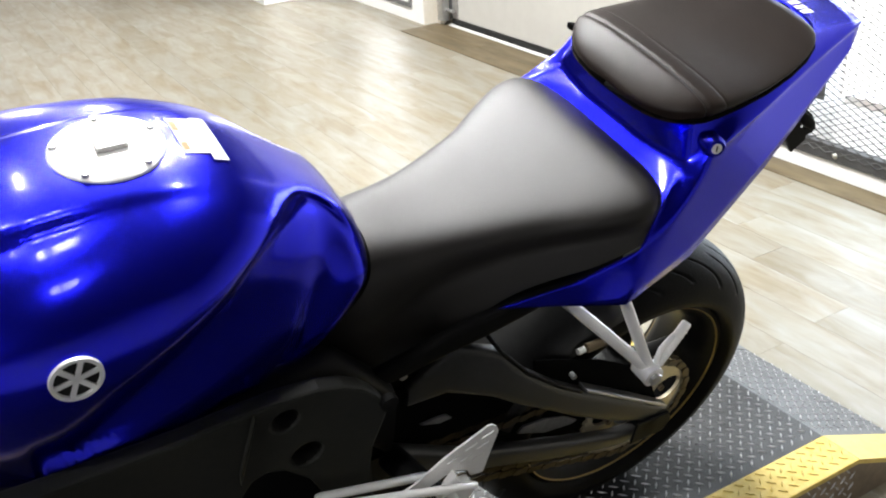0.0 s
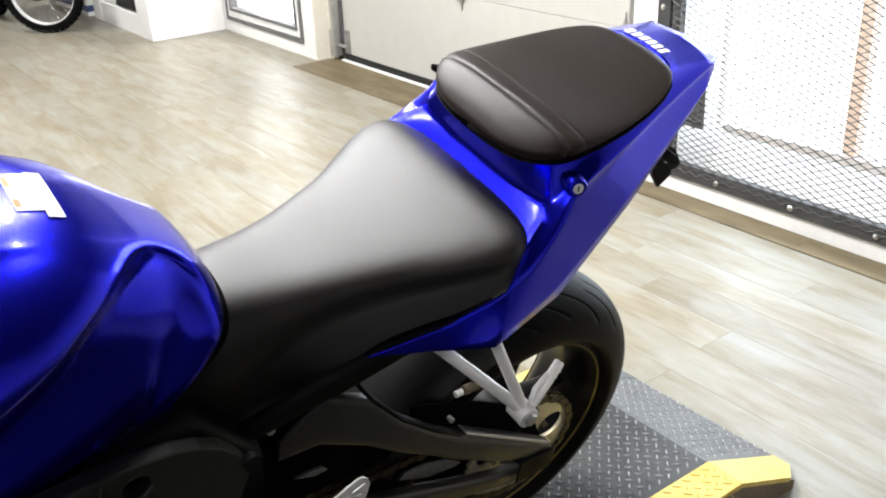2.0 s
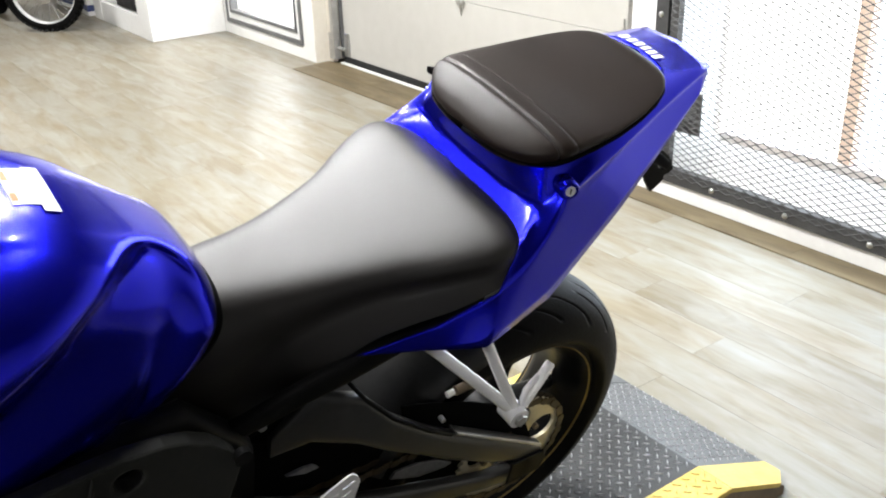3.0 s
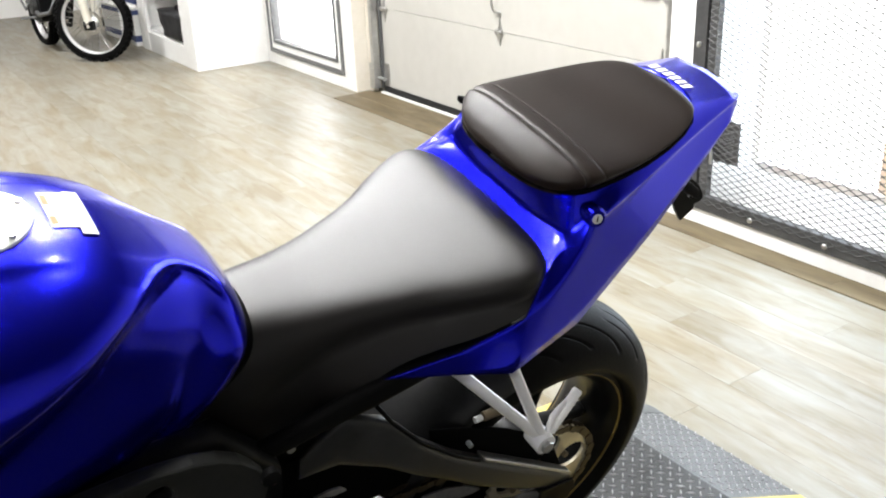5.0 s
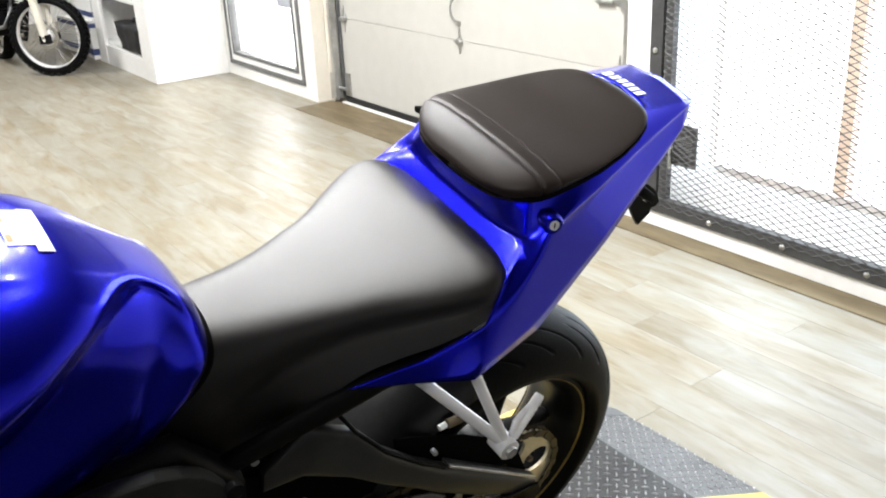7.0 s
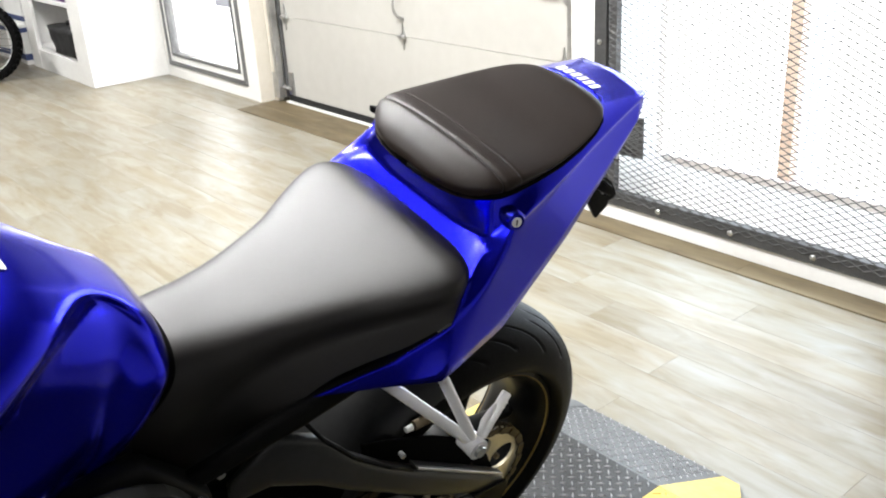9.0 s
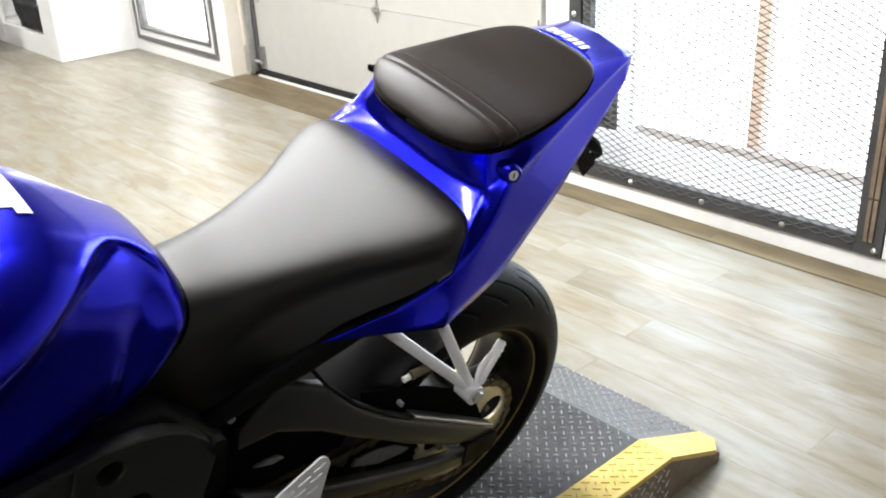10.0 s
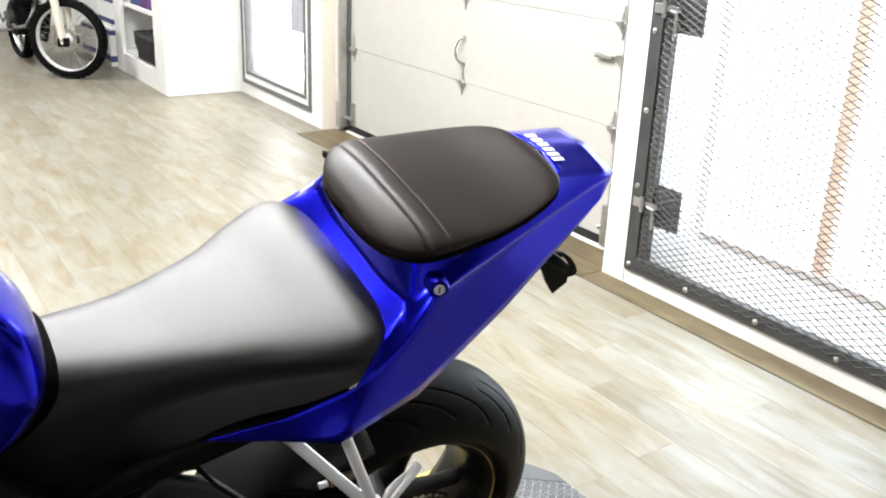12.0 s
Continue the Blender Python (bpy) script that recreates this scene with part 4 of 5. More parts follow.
part("foot", plate(circle(0, 0, 0.035, 12), "z", -0.010, 0.004), M_FRAME, stand, m=Matrix.Translation((_foot.x, -0.70, _foot.z)) @ Matrix.Rotation(-LEAN, 4, "Y"))

# --- tail fairing: a cage of corners, mirrored
TAIL = {
    "a0": (0, -.100, .988), "a1": (.072, -.100, .987), "a2": (.120, -.086, .988), "ab": (.127, -.03, .995), "a3": (.121, .03, 1.008), "a4": (.098, .12, 1.028), "a5": (.060, .165, 1.036), "a6": (0, .178, 1.038),
    "m0": (0, -.106, .914), "m1": (.068, -.107, .914), "m2": (.141, -.106, .925), "m3": (.163, -.075, .956), "m4": (.141, .03, .987), "m5": (.108, .14, 1.011), "m6": (.070, .270, 1.029), "m7": (0, .264, 1.040),
    "n3": (.160, -.073, .946), "n4": (.135, .03, .977), "n5": (.103, .14, 1.002), "n6": (.070, .267, 1.022),
    "o0": (0, -.140, .884), "o1": (.09, -.142, .884), "o2": (.168, -.160, .886), "o3": (.186, -.140, .880),
    "s1": (.190, -.198, .850), "s2": (.170, -.276, .806), "s3": (.146, -.378, .778),
    "b1": (.174, -.290, .772), "b2": (.214, -.222, .782), "b3": (.193, -.10, .806), "b4": (.152, .05, .886), "b5": (.107, .185, .964), "b6": (.086, .243, .997),
}
FACES = ["a0 a1 m1 m0", "a1 a2 m2 m1", "a2 ab m3 m2", "ab a3 m4 m3", "a3 a4 m5 m4", "a4 a5 m6 m5", "a5 a6 m7 m6",
         "m0 m1 o1 o0", "m1 m2 o2 o1", "m2 m3 n3 o3", "m2 o3 s1 o2", "m3 m4 n4 n3", "m4 m5 n5 n4", "m5 m6 n6 n5",
         "o3 n3 b3 b2", "s1 o3 b2", "n3 n4 b4 b3", "n4 n5 b5 b4", "n5 n6 b6 b5", "s1 b2 b1 s2", "s2 b1 s3"]
CREASE = {"m2 m3": .8, "m3 m4": .95, "m4 m5": .95, "m5 m6": 1, "m6 m7": 1, "n3 n4": .9, "n4 n5": .9, "n5 n6": .9, "m0 m1": 1, "m1 m2": 1, "m2 o2": .6, "a2 m2": .95, "a1 m1": .3, "m1 o1": .3, "m6 n6": .9, "n6 b6": .9, "m3 n3": .5, "n3 o3": .6, "o3 s1": .6,
          "b1 b2": 1, "b2 b3": 1, "b3 b4": 1, "b4 b5": 1, "b5 b6": 1, "s3 b1": 1, "s1 s2": 1, "s2 s3": 1, "o2 s1": .8, "o0 o1": 1, "o1 o2": 1}


def mirrored_cage(verts, faces, creases):
    bm = bmesh.new()
    layer = bm.edges.layers.float.new("crease_edge")
    vl = bm.verts.layers.float.new("crease_vert")
    L = {k: bm.verts.new(v) for k, v in verts.items()}
    Rr = {k: (L[k] if abs(v[0]) < 1e-6 else bm.verts.new((-v[0], v[1], v[2]))) for k, v in verts.items()}
    for f in faces:
        ks = f.split()
        bm.faces.new([L[k] for k in ks])
        bm.faces.new([Rr[k] for k in ks][::-1])
    for e, w in creases.items():
        a, b = e.split()
        for D in (L, Rr):
            ed = bm.edges.get((D[a], D[b]))
            if ed:
                ed[layer] = w
    for k, w in {"b2": 1, "s3": 1, "m6": 1, "b6": 0.9, "m2": 0.85, "s1": 0.4, "m3": 0.6}.items():
        L[k][vl] = Rr[k][vl] = w
    bmesh.ops.recalc_face_normals(bm, faces=bm.faces)
    return bm


tail = part("tail_fairing", mirrored_cage(TAIL, FACES, CREASE), M_BLUE, bike, "glossy blue tail fairing", smooth="all")
shaped(tail, 3, 0.002)
part("rear_panel", plate([(-.062, .992), (.062, .992), (.054, 1.020), (0, 1.027), (-.054, 1.020)], "y", 0.232, 0.240, 0.002), M_PLASTIC, tail, "black closing panel of the tail")
# seat lock barrel on the left
bm = lathe([(-0.012, 0.0150), (0.008, 0.0145), (0.012, 0.0115), (0.011, 0.0001)], 24)
lk = part("lock_boss", bm, M_BLUE, tail, "blue lock boss", smooth=40, m=pose(0.153, -0.079, 0.958, 0, -8, -18))
part("lock_barrel", lathe([(0.009, 0.0072), (0.0125, 0.0072), (0.0125, 0.0001)], 20), M_ALLOY, lk, "steel key barrel", smooth=40)
part("key_slot", box(0.0126, 0.0130, -0.001, 0.001, -0.004, 0.004), M_RUBBER, lk)
# lettering-sized white bars across the tail
for k in range(6):
    bm = plate([(-0.0062, -0.0085), (0.0030, -0.0085), (0.0062, 0.0085), (-0.0030, 0.0085)], "z", 0, 0.0008)
    part("decal_bar", bm, M_WHITE, tail, "white decal bar", m=pose(-0.041 + 0.0140 * k, 0.193 - 0.004 * abs(k - 2.5) / 2.5, 1.0385, 3, 0, 0))
# licence bracket and lamp stub under the tail
brk = new("plate_bracket")
brk.parent = bike
part("arm", plate([(0.13, 0.90), (0.175, 0.935), (0.20, 0.92), (0.205, 0.875), (0.175, 0.85)], "x", -0.03, 0.045, 0.004), M_PLASTIC, brk)
part("lamp_mount", plate([(0.150, 0.893), (0.184, 0.900), (0.205, 0.895), (0.222, 0.889), (0.241, 0.875), (0.254, 0.860), (0.264, 0.844), (0.258, 0.837), (0.246, 0.836), (0.248, 0.826), (0.225, 0.808), (0.204, 0.834), (0.184, 0.866)], "x", 0.064, 0.070, 0,
                         [[(0.217, 0.880), (0.220, 0.884), (0.243, 0.862), (0.239, 0.858)], [(0.221, 0.858), (0.224, 0.862), (0.238, 0.851), (0.236, 0.848)]]), M_PLASTIC, brk, "flat black bracket plate with two slots")
part("lamp_stub", beam([(0.070, 0.172, 0.905, 0.012, 0.010), (0.086, 0.188, 0.895, 0.012, 0.011), (0.094, 0.203, 0.885, 0.009, 0.009)]), M_RUBBER, brk, "rounded black cable stub", smooth=50)
part("strap_far", beam([(-0.120, -0.096, 0.990, 0.008, 0.006), (-0.132, -0.108, 0.990, 0.006, 0.005)]), M_PLASTIC, brk, smooth=50)


# --- seats
def seat_section(y, zc, wt, ze, wb, zb, n=3.4, top=28, side=10):
    """Half the section runs from the crown to a rounded edge and down the skirt."""
    pts = []
    for k in range(top + 1):
        a = math.pi / 2 * k / top
        pts.append((wt * max(0.0, math.sin(a)) ** (2 / n), ze + (zc - ze) * max(0.0, math.cos(a)) ** (2 / n)))
    x0, z0 = pts[-1]
    for k in range(1, side + 1):
        f = k / side
        pts.append((x0 + (wb - x0) * (f ** 0.8), z0 + (zb - z0) * f))
    left = [(x, y, z) for x, z in pts]
    return [(-x, yy, z) for x, yy, z in left[::-1]][:-1] + left


SEAT = [(-.660, .858, .066, .735, .080, .69), (-.590, .862, .080, .740, .088, .68), (-.55, .860, .090, .745, .096, .665), (-.50, .858, .090, .765, .104, .662), (-.45, .857, .089, .790, .114, .698), (-.40, .860, .095, .807, .124, .745), (-.35, .867, .107, .822, .134, .780),
        (-.30, .876, .124, .834, .148, .800), (-.25, .888, .150, .852, .169, .822), (-.20, .903, .171, .864, .185, .850), (-.17, .909, .173, .870, .183, .862), (-.150, .908, .160, .876, .170, .868), (-.135, .903, .140, .880, .150, .875), (-.122, .895, .10, .885, .105, .880)]
secs = [seat_section(y, *curve_at(SEAT, y), n=min(5.2, max(3.0, 5.2 + (y + .34) * 12))) for y in [-.660 + (.660 - .122) * k / 58 for k in range(59)]]
bm = loft(secs)
bm.verts.ensure_lookup_table()
bm.faces.new(bm.verts[:len(secs[0])])
SEAT_SECS = secs
part("rider_seat", bm, M_VINYL, bike, "black vinyl rider seat with sloping flanks", smooth="all")

PIL = [(-0.14, 0.04, 0.981, 0.985), (-0.136, 0.066, 0.981, 0.989), (-0.128, 0.092, 0.982, 0.998), (-0.114, 0.115, 0.985, 1.008), (-0.097, 0.13, 0.989, 1.017), (-0.085, 0.135, 0.991, 1.018), (-0.07, 0.138, 0.994, 1.019), (-0.03, 0.137, 0.999, 1.018), (0.02, 0.132, 1.006, 1.018), (0.07, 0.122, 1.015, 1.022), (0.11, 0.109, 1.023, 1.029), (0.14, 0.093, 1.029, 1.036), (0.16, 0.072, 1.032, 1.04), (0.172, 0.04, 1.034, 1.038)]
SEAM, STITCH = -.086, -.058


def pillion_section(y, grow=0.0, n=2.35):
    w, zb, zt = curve_at(PIL, y)
    dip = 0.0020 * math.exp(-(((y - SEAM) / 0.0028) ** 2)) + 0.0006 * math.exp(-(((y - STITCH) / 0.0022) ** 2))
    h = zt - zb
    pts = [(w * 0.985, zb - 0.010), (w * 1.0, zb), (w * 1.010, zb + h * 0.14), (w * 1.012, zb + h * 0.28)]
    for k in range(1, 25):
        a = math.pi / 2 * (1 - k / 24)
        pts.append((w * 1.012 * max(0.0, math.sin(a)) ** (2 / n), zb + h * 0.28 + h * 0.72 * max(0.0, math.cos(a)) ** (2 / n)))
    pts = [(x * (1 - dip / 0.12 + grow / 0.12), z - dip + grow) for x, z in pts]
    near_ = [(x, y, z) for x, z in pts]
    return near_ + [(-x, yy, z) for x, yy, z in near_[-2::-1]]


ys = sorted({round(-.140 + .312 * k / 60, 4) for k in range(61)} | {round(SEAM + 0.0018 * k, 4) for k in range(-5, 6)} | {round(STITCH + 0.0015 * k, 4) for k in range(-4, 5)})
secs = [pillion_section(y) for y in ys]
bm = loft(secs)
bm.verts.ensure_lookup_table()
k_ = len(secs[0])
bm.faces.new(bm.verts[:k_])
bm.faces.new(bm.verts[-k_:])
bmesh.ops.recalc_face_normals(bm, faces=bm.faces)
pil = part("passenger_seat", bm, M_VINYL2, bike, "padded black passenger seat with a stitched seam", smooth="all")
part("seam", tube(pillion_section(SEAM, -0.0004), 0.0011, 6), M_RUBBER, pil, "recessed dark seam", smooth="all")
ring = [(w, y, zb) for y, w, zb, zt in PIL]
ring = [(-.001, PIL[0][0] - .002, PIL[0][2])] + ring + [(0, PIL[-1][0] + .002, PIL[-1][2])] + [(-w, y, zb) for w, y, zb in ring[::-1]] + [(-.002, PIL[0][0] - .002, PIL[0][2])]
# black ring draws the shadow gap under the passenger seat
part("base_gap_ring", tube([(x * 0.985, y + 0.004 * (y < -0.1), z - 0.005) for x, y, z in ring], 0.0052, 6), M_VOID, pil, "black base ring that paints in the shadow gap", smooth="all")


def beam_between(a, b, hx, hz):
    """A rounded bar between two points."""
    a, b = Vector(a), Vector(b)
    d = (b - a).normalized()
    s = d.cross(Vector((0, 0, 1))).normalized()
    u = s.cross(d)
    secs = []
    for f in (0.0, 0.04, 0.5, 0.96, 1.0):
        k = 0.75 if f in (0.0, 1.0) else 1.0
        c = a.lerp(b, f)
        secs.append([c + s * (hx * k * math.cos(t)) + u * (hz * k * math.sin(t)) for t in [2 * math.pi * i / 14 for i in range(14)]])
    return loft(secs, closed=True)


def shaped_mudguard():
    secs = []
    for k in range(9):
        f = k / 8
        secs.append([(0.065 * math.sin(u), -0.45 + 0.80 * f, 0.46 + 0.06 * math.sin(math.pi * f) + 0.03 * math.cos(u)) for u in [radians(-90 + 180 * j / 8) for j in range(9)]])
    return loft(secs)


# --- fuel tank
TANK = [(-1.06, 1.00, .15, .91, .14, .770), (-1.00, 1.017, .185, .925, .17, .780), (-.94, 1.030, .206, .935, .19, .785), (-.88, 1.040, .213, .940, .195, .778), (-.80, 1.044, .203, .940, .186, .778), (-.74, 1.040, .190, .934, .176, .788),
        (-.68, 1.024, .172, .918, .164, .788), (-.62, .990, .157, .895, .153, .786), (-.575, .957, .143, .878, .141, .784), (-.535, .920, .126, .862, .126, .784), (-.508, .892, .104, .850, .108, .784), (-.488, .848, .066, .828, .070, .784)]
# upper edge of the knee recess and the height over which it sinks in
KNEE = [(-1.1, 0.87, 0.12), (-0.92, 0.905, 0.115), (-0.85, 0.950, 0.11), (-0.79, 0.976, 0.098), (-0.748, 0.988, 0.082), (-0.71, 0.997, 0.062), (-0.68, 1.001, 0.052), (-0.645, 1.001, 0.042), (-0.614, 0.993, 0.034), (-0.585, 0.973, 0.028), (-0.55, 0.94, 0.026), (-0.48, 0.875, 0.026)]


def ramp(f):
    f = min(max(f, 0.0), 1.0)
    return f * f * (3 - 2 * f)


def tank_half(y, n=2.3):
    zt, w, zw, wb, zb = curve_at(TANK, y)
    pts = []
    for k in range(61):
        a = math.pi / 2 * k / 60
        pts.append([w * max(0.0, math.sin(a)) ** (2 / n), zw + (zt - zw) * max(0.0, math.cos(a)) ** (2 / n)])
    for k in range(1, 15):
        f = k / 14
        pts.append([w + (wb - w) * f, zw + (zb - zw) * f])
    kz, kh = curve_at(KNEE, y)
    fade = 0.054 * ramp((-0.515 - y) / 0.085)
    for p in pts:
        out = 1 - 0.5 * ramp((kz - kh - p[1]) / (kz - kh - zb))
        p[0] -= fade * out * ramp((kz - p[1]) / kh) * ramp((p[0] - 0.015) / 0.085)
    # shoulder crease that runs out towards the rear
    deep = 0.0055 * min(max((-0.70 - y) / 0.16, 0), 1)
    for p in pts[:61]:
        t = min(max((p[0] - 0.072) / 0.014, 0), 1)
        p[1] -= deep * t * t * (3 - 2 * t) * min(max(1 - (p[0] - 0.09) / 0.09, 0), 1)
    return pts


def tank_shift(y, z):
    """How far the tank's rear end leans forward towards its lower edge."""
    f = min(max((0.950 - z) / 0.10, 0), 1)
    return (0.038 * f * f * (3 - 2 * f) + 7.0 * max(0, 0.885 - z) ** 2) * min(max((y + 0.70) / 0.15, 0), 1)


secs = []
for k in range(65):
    y = -1.06 + 0.572 * k / 64
    half = tank_half(y)
    left = [(x, y - tank_shift(y, z), z) for x, z in half]
    secs.append([(-x, yy, z) for x, yy, z in left[::-1]][:-1] + left)
bm = loft(secs)
bm.verts.ensure_lookup_table()
nn = len(secs[0])
bm.faces.new([bm.verts[i] for i in range(nn)])
bm.faces.new([bm.verts[len(secs) * nn - nn + i] for i in range(nn)][::-1])
bmesh.ops.recalc_face_normals(bm, faces=bm.faces)
tank = part("fuel_tank", bm, M_BLUE, bike, "glossy blue fuel tank with knee recesses", smooth="all")


def tank_top(y, x):
    """Height of the tank's upper skin."""
    pts = tank_half(y)
    for p, q in zip(pts, pts[1:]):
        if p[0] <= abs(x) <= q[0]:
            return p[1] + (q[1] - p[1]) * (abs(x) - p[0]) / max(q[0] - p[0], 1e-6)
    return pts[0][1]


def inside_tank(x, y, z):
    ys_ = y
    for _ in range(6):
        ys_ = y + tank_shift(ys_, z)
    if ys_ > -0.488:
        return False
    wide = 0.0
    pts = tank_half(ys_)
    for p, q in zip(pts, pts[1:]):
        if min(p[1], q[1]) <= z <= max(p[1], q[1]):
            wide = max(wide, p[0] + (q[0] - p[0]) * (z - p[1]) / (q[1] - p[1] if abs(q[1] - p[1]) > 1e-6 else 1e-6))
    return abs(x) < wide


# rubber edging where the seat meets the tank
edge = []
for col in range(len(SEAT_SECS[0])):
    for front, rear in reversed(list(zip(SEAT_SECS, SEAT_SECS[1:]))):
        if inside_tank(*front[col]):
            lo, hi = Vector(front[col]), Vector(rear[col])
            for _ in range(12):
                half = (lo + hi) / 2
                if inside_tank(*half):
                    lo = half
                else:
                    hi = half
            edge.append(tuple(hi))
            break
edge = [p for p in edge if p[2] > 0.74]
for _ in range(2):
    edge = [edge[0]] + [tuple((p[k] + 2 * q[k] + r[k]) / 4 for k in range(3)) for p, q, r in zip(edge, edge[1:], edge[2:])] + [edge[-1]]
part("tank_seal", tube([(x, y + 0.005, z + 0.001) for x, y, z in edge], 0.0135, 8), M_VOID, bike, "black rubber edging between tank and seat", smooth="all")

# filler cap
cap = part("filler_cap", lathe([(0.0, 0.058), (0.003, 0.0575), (0.006, 0.052), (0.006, 0.045), (0.0045, 0.043), (0.0045, 0.0001)], 40), M_ALLOY, tank, "bright alloy filler cap", smooth=40, m=pose(-0.006, -0.792, 1.041) @ Matrix.Rotation(radians(-90), 4, "Y") @ Matrix.Rotation(radians(0), 4, "Z"))
part("key_flap", box(0.004, 0.010, -0.012, 0.020, -0.009, 0.009, 0.002), M_GALV, cap, "hinged key flap")
for k in range(5):
    a = 2 * math.pi * k / 5 + 0.3
    part("cap_screw", rod((0.004, 0.051 * math.cos(a), 0.051 * math.sin(a)), (0.0085, 0.051 * math.cos(a), 0.051 * math.sin(a)), 0.0042, seg=8), M_GALV, cap)


def sticker(x0, x1, y0, y1, lift_, n=10):
    bm = bmesh.new()
    g = [[bm.verts.new((x0 + (x1 - x0) * i / n, y0 + (y1 - y0) * j / n, tank_top(y0 + (y1 - y0) * j / n, x0 + (x1 - x0) * i / n) + lift_)) for i in range(n + 1)] for j in range(n + 1)]
    for j in range(n):
        for i in range(n):
            bm.faces.new((g[j][i], g[j][i + 1], g[j + 1][i + 1], g[j + 1][i]))
    bmesh.ops.recalc_face_normals(bm, faces=bm.faces)
    return bm


M_LABEL = varied("warning_label", (0.64, 0.63, 0.62), (0.74, 0.73, 0.72), (0.6, 0.75), 60, fine=300, spec=0.2)
lab = part("warning_sticker", sticker(-0.048, 0.024, -0.722, -0.695, 0.0012), M_LABEL, tank, "white and orange warning sticker")
for x0, x1 in ((-0.040, -0.020), (0.004, 0.018)):
    part("sticker_patch", sticker(x0, x1, -0.7205, -0.7145, 0.0018, 4), M_RED, lab, "faded orange patch")
part("sticker_strip", sticker(-0.050, 0.036, -0.696, -0.680, 0.0020, 8), varied("beige_tape", (0.56, 0.545, 0.52), (0.64, 0.62, 0.59), (0.4, 0.55), 40, fine=200), lab, "beige strip")
# round emblem on the flank: ring with crossed bars
emb = part("tank_emblem", lathe([(0.0, 0.0240), (0.0035, 0.0236), (0.0035, 0.0200), (0.0, 0.0195)], 40), M_SILVER, tank, "round silver emblem", smooth=40, m=pose(0.2115, -0.888, 0.968, 0, -4, 2))
part("emblem_field", lathe([(0.0005, 0.0198), (0.0008, 0.0001)], 30), M_RUBBER, emb)
for k in range(3):
    part("emblem_bar", box(0.0005, 0.0030, -0.0198, 0.0198, -0.0023, 0.0023), M_SILVER, emb, m=Matrix.Rotation(radians(60 * k + 10), 4, "X"))

# --- passenger foot peg carrier
peg = new("passenger_peg")
peg.parent = bike
P0, PA, PB = Vector((0.235, -0.157, 0.644)), Vector((0.128, -0.286, 0.768)), Vector((0.176, -0.214, 0.800))
part("strut", beam_between(PA, P0, 0.0075, 0.0095), M_ALLOY, peg, "cast alloy strut", smooth=60)
part("strut", beam_between(PB, P0, 0.0070, 0.0085), M_ALLOY, peg, "cast alloy strut", smooth=60)
kn = part("knuckle", rod(P0 + Vector((-0.020, 0, -0.004)), P0 + Vector((0.012, 0, -0.004)), 0.0165, seg=18), M_ALLOY, peg, smooth=40)
part("pivot_bolt", rod(P0 + Vector((0.012, 0, -0.004)), P0 + Vector((0.018, 0, -0.004)), 0.010, seg=6), M_GALV, kn)
PT = Vector((0.221, -0.092, 0.700))
bm = beam_between(P0 + Vector((0.0, 0.012, 0.006)), PT, 0.008, 0.0060)
part("foot_rest", bm, M_ALLOY, peg, "folded ribbed alloy foot rest", smooth=60)
for k in range(7):
    c = P0.lerp(PT, 0.25 + 0.1 * k)
    part("rib", rod(c + Vector((0.0072, -0.0045, 0.003)), c + Vector((0.0072, 0.0045, -0.003)), 0.0013, seg=6), M_ALLOY, peg)
part("toe_loop", tube([P0 + Vector((0.0, 0.008, 0.004)), P0 + Vector((-0.006, 0.018, 0.030)), P0 + Vector((-0.010, 0.034, 0.036)), P0 + Vector((-0.012, 0.045, 0.040))], 0.005), M_ALLOY, peg, smooth="all")

# --- rider foot control with slotted heel guard
ctl = new("rider_foot_control")
ctl.parent = bike
HX = 0.235
guard = [(-.4357, .6766), (-.4286, .6755), (-.4214, .668), (-.4172, .6575), (-.4303, .5772), (-.450, .5807), (-.4575, .598), (-.4738, .6069), (-.491, .6066), (-.5071, .5982), (-.5237, .5953), (-.5536, .6087), (-.5369, .615), (-.4952, .6461)]
slots = [[(cy + a * .93 - b * .37, cz + a * .37 + b * .93) for a, b in ((-.0095, -.0018), (.0095, -.0018), (.0095, .0018), (-.0095, .0018))]
         for cy, cz in ((-.4339, .6588), (-.4573, .6471), (-.4822, .6352), (-.4383, .6407), (-.4633, .6267), (-.4441, .6194))]
part("heel_guard", plate(guard, "x", HX, HX + 0.003, 0, slots), M_ALLOY, ctl, "slotted alloy heel guard")
part("shift_rod", beam_between(Vector((0.21, -.66, .632)), Vector((0.21, -.500, .577)), 0.006, 0.006), M_ALLOY, ctl, smooth=60)
part("foot_peg", beam_between(Vector((HX, -.49, .575)), Vector((HX + 0.085, -.50, .572)), 0.013, 0.012), M_ALLOY, ctl, "ribbed alloy rider foot peg", smooth=60)
part("peg_mount", plate([(-.497, .605), (-.485, .622), (-.475, .600), (-.462, .598), (-.450, .570), (-.458, .552), (-.500, .545), (-.505, .575)], "x", HX + 0.006, HX + 0.018, 0.003), M_ALLOY, ctl)
part("second_rod", beam_between(Vector((0.258, -.455, .589)), Vector((0.258, -.640, .671)), 0.006, 0.006), M_ALLOY, ctl, smooth=60)
part("mount_arm", beam_between(Vector((0.14, -.52, .55)), Vector((HX, -.50, .56)), 0.02, 0.02), M_FRAME, ctl, smooth=60)

# ---------------------------------------------------------------- small off-road motorcycle in the distance
M_CHROME = base("chrome_spoke", (0.75, 0.75, 0.75), 0.22, 1.0)
